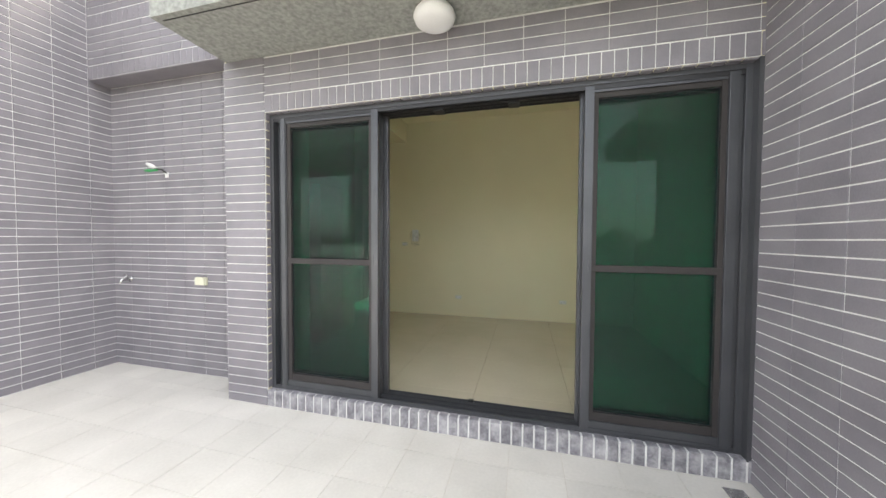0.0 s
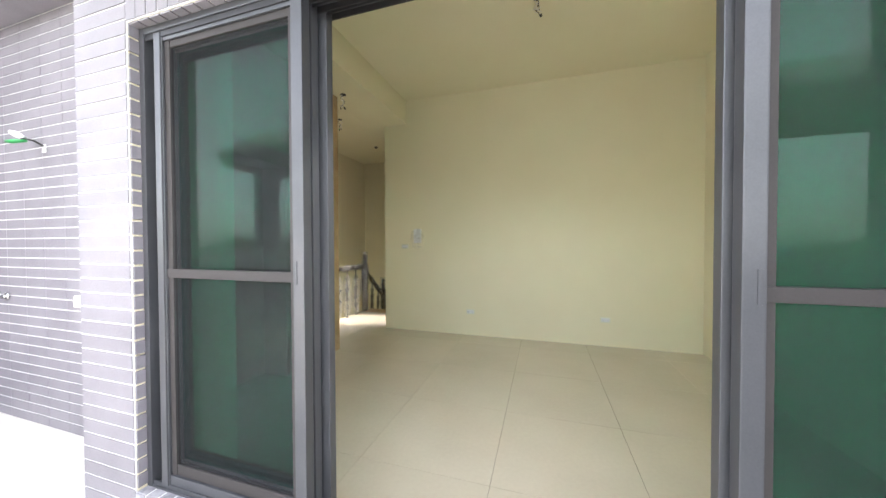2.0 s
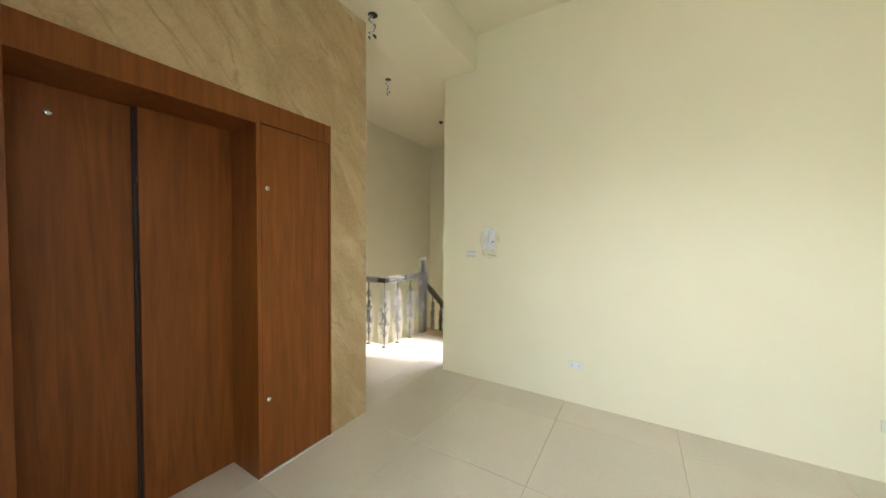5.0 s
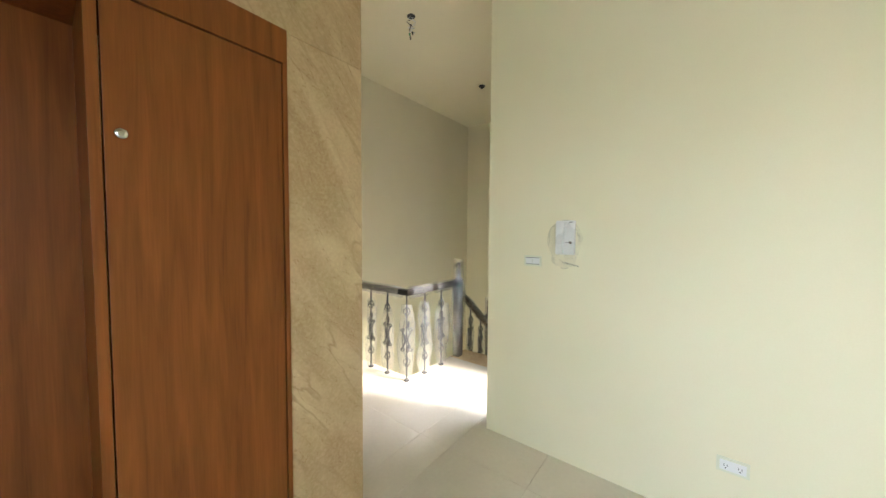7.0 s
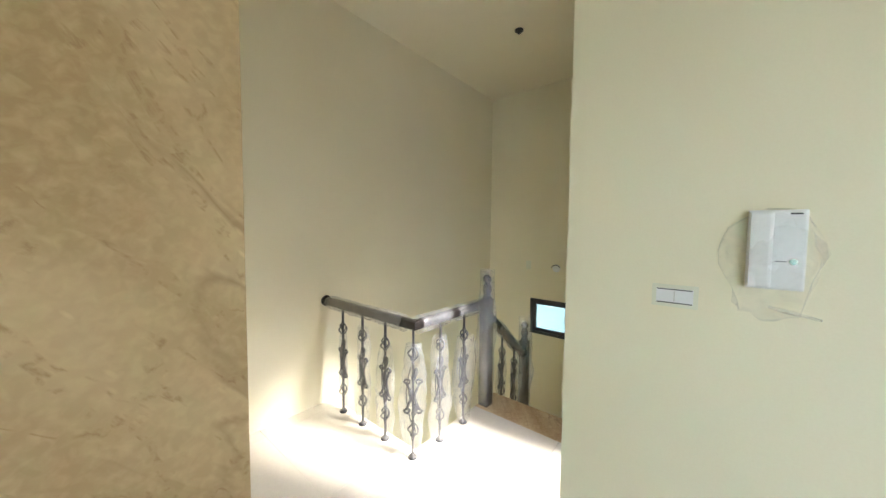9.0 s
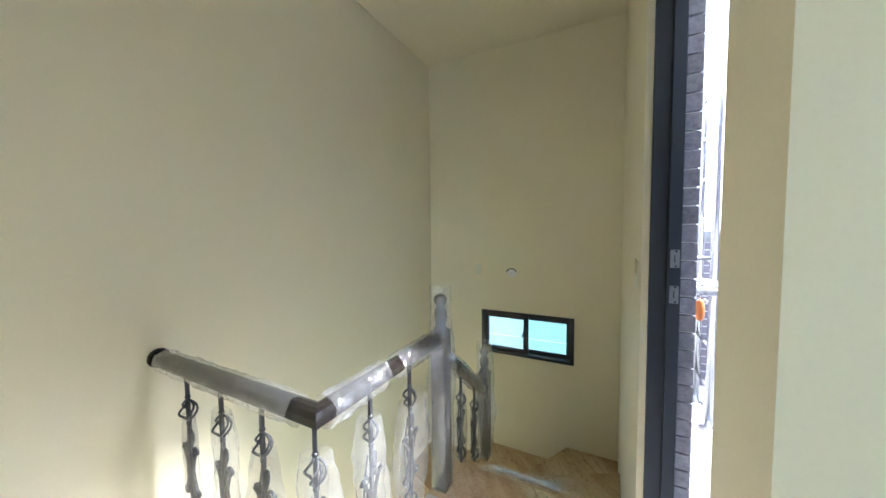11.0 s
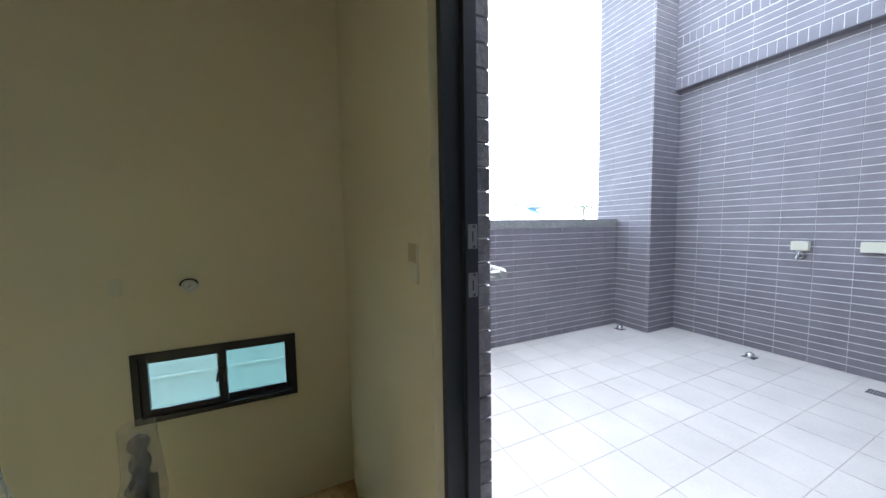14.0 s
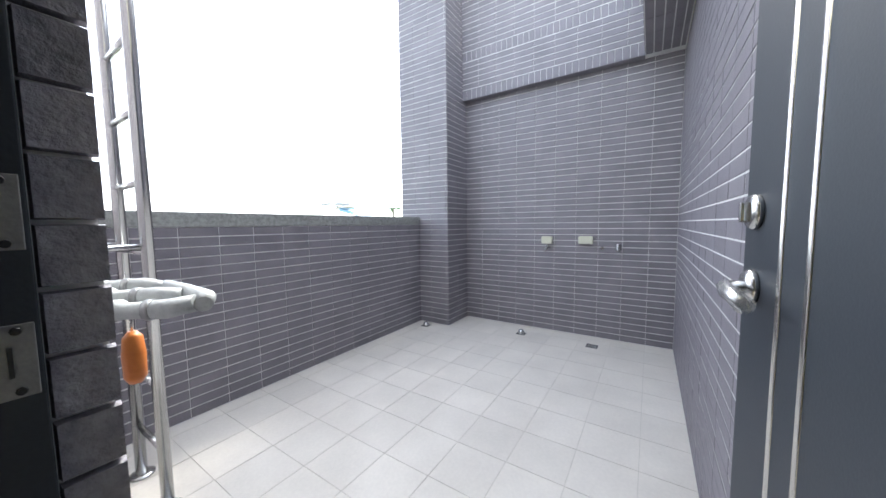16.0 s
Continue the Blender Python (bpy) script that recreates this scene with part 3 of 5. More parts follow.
setting("ceiling_stair", boxes((WELL0, SIDE, LIFT1 - 0.15, FAR, STAIRCEIL, CEIL + 0.2)), PAINT, "cream painted ceiling over corridor and stairs", "ceiling")

# canopy over the sliding door
cn = boxes((0.31, 4.6, -0.565, FACE, SOFFIT, SOFFIT + 0.17))
setting("canopy", cn, STUCCO, "grey granular rendered canopy slab over the sliding door", "canopy")
# the groove's shade is drawn as a black strip under the soffit
solo("drip_groove_shade", boxes((0.36, 4.5, -0.525, -0.520, SOFFIT - 0.004, SOFFIT)), ALU_DARK, "thin black strip drawn as the shade of the drip groove along the canopy edge", "groove", kind="structure")
setting("canopy_edge", boxes((0.31, 4.6, -0.565, -0.45, SOFFIT + 0.17, SOFFIT + 0.30)), STUCCO, "pale upstand on the canopy edge", "canopy edge")

# yard shell
COLX, COLY = 3.48, 6.05
# carried on unseen behind the column to y = 7.1, to block the sun
yard_wall = setting("wall_yard", boxes((YARDX, YARDX + 0.2, YARD0, 7.1, -0.25, 4.7)), GROUT, "tall grey tiled wall of the yard with taps", "wall")
yard_beam = setting("wall_yard_beam", boxes((YARDX - 0.10, YARDX - 0.003, 4.02, COLY, 2.95, 4.7)), GROUT, "grey tiled wall band standing proud above the taps", "wall band")
south_beam = setting("wall_south_beam", boxes((OUTX, YARDX - 0.003, YARD0 + 0.01, 4.02, 2.95, 3.6)), GROUT, "grey tiled overhang above the yard", "overhang")
yard_col = setting("wall_column", boxes((COLX, YARDX - 0.003, COLY, 6.78, -0.25, 4.7)), GROUT, "grey tiled corner column of the yard", "column")
parapet = setting("parapet", boxes((OUTX - 0.1, COLX, YARD1, 6.76, -0.3, 1.335)), GROUT, "grey tiled yard parapet", "parapet")
setting("parapet_cap", boxes((OUTX - 0.1, COLX, YARD1 - 0.008, 6.77, 1.335, 1.435), bevel=0.006), STUCCO, "rough grey render capping on the parapet", "parapet cap")
bulk = setting("wall_outside", boxes((OUTX - 0.05, OUTX, FAR + 0.2, 6.6, -0.3, 3.7)), GROUT, "outside of the stair tower", "wall")

# front parapet and shelters at the terrace's end
setting("parapet_front", boxes((LEFT, RIGHT, -7.2, -7.05, -0.25, 1.19)), STUCCO, "pale rendered parapet at the terrace's end", "parapet")
for x0, y1 in ((LEFT - 0.21, -0.72), (RIGHT - 0.01, -0.70)):
    setting("parapet_cap", boxes((x0, x0 + 0.22, -7.2, y1, 1.19, 1.25), bevel=0.006), STUCCO, "pale rendered capping on the terrace side wall", "parapet cap")


def shelter(x0, x1, cols):
    """A roofed shelter at the terrace's end: flared roof edge on square columns."""
    sh = thing("terrace_shelter", (x0, -6.2, 0), "grey tiled open shelter with a flared flat roof", "shelter", "terrace shelters")
    bm = bmesh.new()
    rings = []
    for inset, z in ((0.16, 3.42), (0.0, 3.80), (0.62, 4.42)):
        rings.append([bm.verts.new(q) for q in ((x0 + inset, -7.3 + inset, z), (x1 - inset, -7.3 + inset, z), (x1 - inset, -5.3 - inset, z), (x0 + inset, -5.3 - inset, z))])
    for q, r in zip(rings, rings[1:]):
        for k in range(4):
            bm.faces.new((q[k], q[(k + 1) % 4], r[(k + 1) % 4], r[k]))
    bm.faces.new(rings[0][::-1])
    bm.faces.new(rings[-1])
    part("roof", bm, STUCCO, sh, "grey rendered roof with sloping edges")
    for c0, c1 in cols:
        part("column", boxes((c0, c1, -5.8, -5.45, -0.25, 3.42), bevel=0.01), TILE, sh)


shelter(-6.1, -1.15, ((-4.92, -4.40), (-2.03, -1.62)))
shelter(4.55, 9.6, ((5.36, 5.67), (8.2, 8.55)))


# ---- sliding door in the front wall ----
def leaf_bm(x0, x1, y0, y1, z0, z1, w, foot):
    return boxes((x0, x0 + w, y0, y1, z0, z1), (x1 - w, x1, y0, y1, z0, z1), (x0 + w, x1 - w, y0 + 0.003, y1 - 0.003, z1 - w, z1), (x0 + w, x1 - w, y0 + 0.003, y1 - 0.003, z0, z0 + foot), bevel=0.003)


BROWN = surface("brown_grey_aluminium", (0.032, 0.029, 0.029), (0.048, 0.044, 0.044), 0.65, 3, 200, 0.03, spec=0.3)
door = thing("door_1", (0.5 * (DOOR0 + DOOR1), 0.06, SILL), "half-open charcoal aluminium sliding door with green glass and insect screens", "sliding door", kind="structure")
fr = boxes((DOOR0, DOOR0 + 0.035, 0.0, 0.155, SILL - 0.02, HEAD), (DOOR1 - 0.035, DOOR1, 0.0, 0.155, SILL - 0.02, HEAD), (DOOR0 + 0.035, DOOR1 - 0.035, 0.0, 0.155, HEAD - 0.035, HEAD),
           (DOOR0 + 0.035, DOOR1 - 0.035, 0.0, 0.155, SILL - 0.02, SILL), bevel=0.003)
part("door_frame", fr, ALU, door)
for y in (0.006, 0.046, 0.062, 0.098, 0.114, 0.148):
    part("track", boxes((DOOR0 + 0.035, DOOR1 - 0.035, y, y + 0.006, SILL, SILL + 0.018)), ALU, door)
    part("head_channel", boxes((DOOR0 + 0.035, DOOR1 - 0.035, y, y + 0.006, HEAD - 0.06, HEAD - 0.035)), ALU_DARK, door)
PZ0, PZ1 = SILL + 0.02, HEAD - 0.04
for x0, x1, y0 in ((0.70, 1.59, 0.110), (0.74, 1.56, 0.058), (2.88, 3.66, 0.058), (2.90, 3.68, 0.110)):
    pn = part("door_panel", leaf_bm(x0, x1, y0, y0 + 0.038, PZ0, PZ1, 0.055, 0.075), ALU, door)
    part("glass", boxes((x0 + 0.05, x1 - 0.05, y0 + 0.016, y0 + 0.022, PZ0 + 0.07, PZ1 - 0.05)), GREEN, pn, "green tinted pane")
for x0, x1, hx in ((0.765, 1.55, 1.525), (2.91, 3.655, 2.935)):
    sc = part("screen_panel", leaf_bm(x0, x1, 0.008, 0.043, PZ0 - 0.01, PZ1, 0.036, 0.05), ALU, door, "aluminium screen frame")
    part("mid_rail", boxes((x0 + 0.036, x1 - 0.036, 0.012, 0.040, 1.165, 1.205), bevel=0.003), BROWN, sc)
    part("edge_post", boxes((x0 - 0.012, x0 + 0.040, 0.002, 0.046, PZ0 - 0.01, PZ1), bevel=0.004) if hx > 2 else boxes((x1 - 0.040, x1 + 0.012, 0.002, 0.046, PZ0 - 0.01, PZ1), bevel=0.004), ALU, sc)
    part("outer_post", boxes((x1 - 0.040, x1 + 0.010, 0.002, 0.046, PZ0 - 0.01, PZ1), bevel=0.004) if hx > 2 else boxes((x0 - 0.010, x0 + 0.030, 0.002, 0.046, PZ0 - 0.01, PZ1), bevel=0.004), ALU, sc)
    part("inner_frame", leaf_bm(x0 + 0.036, x1 - 0.036, 0.018, 0.036, PZ0 + 0.04, PZ1 - 0.036, 0.03, 0.05), BROWN, sc)
    bm = bmesh.new()
    bm.faces.new([bm.verts.new(p) for p in ((x0 + 0.06, 0.027, PZ0 + 0.08), (x1 - 0.06, 0.027, PZ0 + 0.08), (x1 - 0.06, 0.027, PZ1 - 0.06), (x0 + 0.06, 0.027, PZ1 - 0.06))])
    part("insect_gauze", bm, GAUZE, sc, "fine grey insect gauze")
    part("finger_pull", boxes((hx - 0.005, hx + 0.005, -0.001, 0.006, 1.16, 1.25), bevel=0.002), ALU, sc, "small metal finger pull")
for hx in (1.95, 2.45):
    part("roller_clip", boxes((hx, hx + 0.07, 0.05, 0.13, HEAD - 0.075, HEAD - 0.058), bevel=0.003), ALU_DARK, door)
part("track_stop", boxes((2.19, 2.23, 0.125, 0.15, SILL, SILL + 0.03), bevel=0.004), ALU_DARK, door)

part("jamb_cover", boxes((DOOR1 - 0.058, DOOR1 - 0.036, 0.014, 0.10, SILL + 0.001, HEAD - 0.061), bevel=0.002), ALU, door)
part("jamb_cover", boxes((DOOR0 + 0.036, DOOR0 + 0.052, 0.05, 0.10, SILL + 0.001, HEAD - 0.061), bevel=0.002), ALU, door)
part("edge_seal", boxes((DOOR1 - 0.004, RIGHT - 0.001, FACE - 0.007, -0.001, SILL - 0.018, HEAD - 0.002)), ALU, door)

# ---- lift front ----
lift = thing("lift_door", (0, 1.3, 0), "closed red-brown wooden lift door in a deep wooden surround", "lift door")
OP0, OP1, OPZ = 0.69, 1.53, 2.065
part("surround", boxes((-0.30, 0.016, LF0, OP0, 0, LFZ), (-0.30, 0.016, OP0, OP1, OPZ, LFZ), (-0.30, 0.016, OP1, 1.555, 0, LFZ), (-0.30, 0.016, 1.555, LF1, 2.075, LFZ), (-0.30, 0.016, 2.028, LF1, 0, 2.075), bevel=0.002), WOOD, lift)
part("door_leaf", boxes((-0.355, -0.325, OP0 - 0.04, 1.20, 0.004, OPZ + 0.05), bevel=0.003), WOOD, lift)
part("door_leaf", boxes((-0.305, -0.268, 1.105, OP1 + 0.01, 0.004, OPZ + 0.05), bevel=0.004), WOOD, lift)
# black strip painted as the shade beside the front leaf's edge
part("leaf_gap_shade", boxes((-0.324, -0.30, 1.094, 1.104, 0.004, OPZ + 0.05)), ALU_DARK, lift)
ap = part("service_panel", boxes((-0.01, 0.012, 1.559, 2.024, 0.012, 2.070), bevel=0.002), WOOD, lift, "flush wooden service panel")
for z in (0.455, 1.705):
    bm = lathe(bmesh.new(), [(0.0145, 0), (0.0145, 0.006), (0.012, 0.009), (0.004, 0.009)], (0.011, 1.592, z), "x", 18)
    part("cam_lock", bm, STEEL, ap, "round chrome lock")
bm = lathe(bmesh.new(), [(0.0145, 0), (0.0145, 0.006), (0.012, 0.009), (0.004, 0.009)], (-0.326, 0.83, 1.953), "x", 18)
part("cam_lock", bm, STEEL, lift, "round chrome lock")
part("threshold", boxes((-0.36, -0.001, OP0, OP1, -0.007, 0.0)), POLISHED, lift, "polished cream tile sill")
part("foot_trim", boxes((0.016, 0.021, 1.53, LF1, -0.006, 0.006)), WHITE, lift, "white sealant line")


# ---- stairs ----
def slab(bm, outline, z0, z1):
    a = [bm.verts.new((x, y, z0)) for x, y in outline]
    b = [bm.verts.new((x, y, z1)) for x, y in outline]
    bm.faces.new(a[::-1])
    bm.faces.new(b)
    for k in range(len(a)):
        bm.faces.new((a[k], a[(k + 1) % len(a)], b[(k + 1) % len(a)], b[k]))


stairs = thing("stairs", (-0.5, 4.5, 0), "winding stairs going down with brown veined marble treads", "stairs", kind="structure")
RI, SX0, SX1 = 0.185, NX0 - 0.05, SIDE
steps = [([(SX0, 4.42), (SX1, 4.42), (SX1, 4.72), (SX0, 4.72)], 0.0)]
for k in range(1, 3):
    steps.append(([(SX0, 4.69 + 0.27 * (k - 1)), (SX1, 4.69 + 0.27 * (k - 1)), (SX1, 4.72 + 0.27 * k), (SX0, 4.72 + 0.27 * k)], -RI * k))
PV = (SX0 - 0.02, 5.30)
fan = [(SX1, 5.26), (SX1, 5.86), (SX1, FAR), (-0.42, FAR), (-1.25, FAR), (WELL0, FAR), (WELL0, 5.72), (WELL0, 5.26)]
for k, (a, b, c) in enumerate(((0, 1, None), (1, 3, 2), (3, 4, None), (4, 6, 5), (6, 7, None))):
    out = [PV, fan[a]] + ([fan[c]] if c else []) + [fan[b]]
    steps.append((out, -RI * (3 + k)))
for k in range(5):
    y = 5.26 - 0.27 * k
    steps.append(([(WELL0, y - 0.29), (SX0 - 0.1, y - 0.29), (SX0 - 0.1, y), (WELL0, y)], -RI * (8 + k)))
for out, z in steps:
    bm = bmesh.new()
    slab(bm, out, z - 0.03, z)
    tr = part("tread", bm, MARBLE_STEP, stairs)
    bm = bmesh.new()
    slab(bm, [(x * 0.985 + PV[0] * 0.015, y * 0.985 + PV[1] * 0.015) for x, y in out], z - RI - 0.12, z - 0.031)
    part("riser", bm, MARBLE_STEP, stairs)

# ---- stair railing ----
railing = thing("stair_railing", (NX0, NY0, 0), "black wrought-iron stair railing still wrapped in clear plastic", "railing")


def bow(p0, p1, side, r, n=7):
    """Points of a bowed rod between two heights, swung out sideways."""
    a, b, s = Vector(p0), Vector(p1), Vector(side)
    return [a.lerp(b, k / n) + s * math.sin(math.pi * k / n) * r for k in range(n + 1)]


def baluster_bm(h):
    bm = bmesh.new()
    box(bm, -0.0065, 0.0065, -0.0065, 0.0065, 0.0, h)
    lathe(bm, [(0.030, 0.0), (0.032, 0.006), (0.026, 0.014), (0.014, 0.020), (0.009, 0.034)], (0, 0, 0), "z", 12)
    for zc in (h - 0.155, 0.185):
        for k in range(4):
            w = k * math.pi / 2 + 0.4
            pts = []
            for i in range(8):
                f = i / 7
                ang = w + f * 2.2
                rr = 0.034 * math.sin(math.pi * f)
                pts.append((rr * math.cos(ang), rr * math.sin(ang), zc - 0.05 + 0.10 * f))
            tube(bm, pts, 0.0048, 5)
        lathe(bm, [(0.008, -0.066), (0.012, -0.058), (0.008, -0.05)], (0, 0, zc), "z", 8)
        lathe(bm, [(0.008, 0.05), (0.012, 0.058), (0.008, 0.066)], (0, 0, zc), "z", 8)
    mid = (h + 0.03) / 2
    for s in (-1, 1):
        for flip in (-1, 1):
            pts, rs = [], []
            for i in range(16):
                f = i / 15
                if f < 0.45:
                    q = f / 0.45
                    x, z = 0.010 + 0.034 * q ** 1.4, 0.02 + 0.10 * q
                else:
                    q = (f - 0.45) / 0.55
                    ang, rad = q * 5.2, 0.024 * (1 - 0.62 * q)
                    x, z = 0.044 - 0.024 + rad * math.cos(ang) + 0.004, 0.12 + rad * math.sin(ang)
                    x += 0.012
                pts.append((s * x, 0.0, mid + flip * (z - 0.055 if flip > 0 else z)))
                rs.append(0.0095 * (1 - 0.40 * f))
            tube(bm, pts, rs, 5)
    for zc, dx in ((mid + 0.115, 0.010), (mid - 0.02, -0.011), (mid - 0.12, 0.010)):
        bmesh.ops.create_uvsphere(bm, u_segments=8, v_segments=6, radius=1.0, matrix=Matrix.Translation((dx, 0, zc)) @ Matrix.Rotation(0.25 if dx > 0 else -0.25, 4, "Y") @ Matrix.Diagonal((0.018, 0.011, 0.050, 1)))
    tube(bm, bow((-0.012, 0.004, mid - 0.2), (-0.016, 0.004, mid + 0.16), (-1, 0, 0), 0.03), 0.004, 5)
    return bm


def sleeve_bm(h0, h1, r, seed, flare=0.0, least=0.012, squash=0.62):
    """A crumpled plastic bag round an upright bar."""
    bm, rings, n = bmesh.new(), [], 14
    rows = 15
    for i in range(rows + 1):
        f = i / rows
        z, ring = h0 + (h1 - h0) * f, []
        for k in range(n):
            a = k * math.tau / n
            w = noise.noise(Vector((math.cos(a) * 1.7 + seed, math.sin(a) * 1.7, z * 4 + seed * 3)))
            w2 = noise.noise(Vector((math.cos(a) * 5 + seed, math.sin(a) * 5, z * 24)))
            rr = r * (0.95 + 0.6 * w + 0.2 * w2 + flare * f * (1 + math.cos(a)))
            rr *= 0.55 + 0.45 * math.sin(math.pi * min(1, max(0.06, f * 0.94 + 0.06)))
            ring.append(bm.verts.new((max(least, rr) * math.cos(a), max(least, squash * rr) * math.sin(a), z)))
        rings.append(ring)
    for q, s in zip(rings, rings[1:]):
        for k in range(n):
            bm.faces.new((q[k], q[(k + 1) % n], s[(k + 1) % n], s[k]))
    return bm


RZ = 0.875
bal_mesh = mesh_of("baluster", baluster_bm(RZ - 0.035), IRON)
spots = [(-1.72, NY0, 0, 0.0, 0.050), (-1.46, NY0, 0, 0.0, 0.075), (-1.20, NY0, 0, 0.0, 0.085), (NX0 - 0.01, NY0 - 0.005, 0, 0.7, 0.085), (NX0 + 0.01, 3.89, 0, 1.57, 0.095), (NX0 + 0.01, 4.165, 0, 1.57, 0.09)]
spots += [(NX0 - 0.015, 4.80, -RI, 1.57, 0.06), (NX0 - 0.03, 5.07, -2 * RI, 1.57, 0.06)]
low_mesh = mesh_of("baluster", baluster_bm(0.70), IRON)
for i, (x, y, z, rz, sr) in enumerate(spots):
    low = z < 0
    b = new("baluster", low_mesh if low else bal_mesh)
    b.parent = railing
    b.matrix_basis = Matrix.Translation(Vector((x, y, z)) - BASE[railing]) @ Matrix.Rotation(rz, 4, "Z")
    top = 0.60 if low else RZ - 0.12 if i in (1, 3, 4) else RZ - 0.2
    s = new("plastic_sleeve", mesh_of("plastic_sleeve", sleeve_bm(0.02, top, sr, i * 3.7 + 1, 0.5 if i == 5 else 0.0), SLEEVE_MILKY if i in (3, 4, 5) else SLEEVE))
    s.parent = b
    tagged(s, "crumpled clear plastic sleeve")
    BASE[b] = BASE[s] = BASE[railing]


def rail_bm(pts, w=0.036, h=0.030):
    bm, pts = bmesh.new(), [Vector(p) for p in pts]
    prof = [(-w, -h * 0.7), (-w * 0.7, -h), (w * 0.7, -h), (w, -h * 0.7), (w, h * 0.2), (w * 0.75, h * 0.8), (w * 0.3, h), (-w * 0.3, h), (-w * 0.75, h * 0.8), (-w, h * 0.2)]
    rings = []
    for i, p in enumerate(pts):
        d = Vector((0, 0, 0))
        for a, b in ((i - 1, i), (i, i + 1)):
            if a >= 0 and b < len(pts):
                d += (pts[b] - pts[a]).normalized()
        d.normalize()
        side = d.cross(Vector((0, 0, 1))).normalized()
        up = side.cross(d)
        k = 1.0 if i in (0, len(pts) - 1) else 1 / max(0.6, abs(d.dot((pts[i] - pts[i - 1]).normalized())))
        rings.append([bm.verts.new(p + side * u * k + up * v) for u, v in prof])
    n = len(prof)
    for q, s in zip(rings, rings[1:]):
        for k in range(n):
            bm.faces.new((q[k], q[(k + 1) % n], s[(k + 1) % n], s[k]))
    bm.faces.new(rings[0][::-1])
    bm.faces.new(rings[-1])
    return bm


def wrap_bm(a, b, r, seed):
    """Film wound round a rail."""
    bm, a, b = bmesh.new(), Vector(a), Vector(b)
    d = (b - a).normalized()
    side = d.cross(Vector((0, 0, 1))).normalized()
    up = side.cross(d)
    rings, rows, n = [], int((b - a).length / 0.018), 18
    for i in range(rows + 1):
        p = a.lerp(b, i / rows)
        ring = []
        for k in range(n):
            t = k * math.tau / n
            w = noise.noise(Vector((math.cos(t) * 2 + seed, math.sin(t) * 2, i * 0.33))) + 0.5 * noise.noise(Vector((math.cos(t) * 5 + seed, math.sin(t) * 5, i * 0.8)))
            rr = r * (1.06 + 0.18 * w + random.uniform(-0.04, 0.04))
            ring.append(bm.verts.new(p + side * math.cos(t) * rr + up * math.sin(t) * rr * (1.25 if math.sin(t) < 0 else 1)))
        rings.append(ring)
    for q, s in zip(rings, rings[1:]):
        for k in range(n):
            bm.faces.new((q[k], q[(k + 1) % n], s[(k + 1) % n], s[k]))
    return bm


N2 = Vector((-0.955, 5.33, -0.385))
hr = part("handrail", rail_bm([(WELL0 + 0.005, NY0, RZ), (NX0, NY0, RZ), (NX0, NWY - 0.03, RZ)]), RAILWOOD, railing, "dark handrail")
part("plastic_wrap", wrap_bm((WELL0 + 0.06, NY0, RZ), (NX0 - 0.09, NY0, RZ), 0.045, 2.0), WRAP, hr, "clear plastic wound round the rail")
part("plastic_wrap", wrap_bm((NX0, NY0 + 0.03, RZ), (NX0, 3.98, RZ), 0.049, 5.0), WRAP, hr, "clear plastic wound round the rail")
part("plastic_wrap", wrap_bm((NX0, 4.07, RZ), (NX0, NWY - 0.05, RZ), 0.047, 8.0), WRAP, hr, "clear plastic wound round the rail")
part("wall_flange", lathe(bmesh.new(), [(0.045, 0), (0.045, 0.008), (0.036, 0.014)], (WELL0, NY0, RZ), "x", 16), RAILWOOD, railing)
lower = part("handrail", rail_bm([(NX0, NWY + 0.03, 0.76), (NX0 - 0.005, NWY + 0.12, 0.70), (N2.x, N2.y - 0.03, 0.185)]), RAILWOOD, railing, "sloping dark handrail")
part("plastic_wrap", wrap_bm((NX0 - 0.01, NWY + 0.2, 0.645), (N2.x + 0.01, N2.y - 0.12, 0.245), 0.045, 11.0), WRAP, lower, "clear plastic wound round the rail")


def newel(at, h, seed):
    x, y, z = at
    bm = boxes((x - 0.042, x + 0.042, y - 0.042, y + 0.042, z, z + h - 0.24), bevel=0.004)
    lathe(bm, [(0.036, 0), (0.040, 0.01), (0.030, 0.02), (0.028, 0.04), (0.038, 0.075), (0.034, 0.10), (0.020, 0.135), (0.018, 0.145)], (x, y, z + h - 0.24), "z", 16)
    bmesh.ops.create_uvsphere(bm, u_segments=16, v_segments=12, radius=0.037, matrix=Matrix.Translation((x, y, z + h - 0.075)))
    nw = part("newel_post", bm, RAILWOOD, railing, "dark newel post with a ball top")
    sl = sleeve_bm(z + 0.01, z + h + 0.005, 0.080, seed, 0.0, 0.061, 1.0)
    sl.transform(Matrix.Translation((x, y, 0)))
    part("plastic_wrap", sl, WRAP, nw, "clear plastic bag pulled over the post")


newel((NX0, NWY, 0.0), 1.15, 21.0)
newel(tuple(N2), 0.95, 27.0)

# ---- low window in the stairwell ----
win = thing("window_1", (0.5 * (WX0 + WX1), FAR, WZ0), "low black aluminium sliding window with pale glass", "window", kind="structure")
part("window_frame", boxes((WX0, WX0 + 0.035, FAR - 0.012, FAR + 0.09, WZ0, WZ1), (WX1 - 0.035, WX1, FAR - 0.012, FAR + 0.09, WZ0, WZ1), (WX0 + 0.035, WX1 - 0.035, FAR - 0.012, FAR + 0.09, WZ1 - 0.035, WZ1),
                           (WX0 + 0.035, WX1 - 0.035, FAR - 0.012, FAR + 0.09, WZ0, WZ0 + 0.035), bevel=0.002), ALU_DARK, win)
wm = 0.5 * (WX0 + WX1)
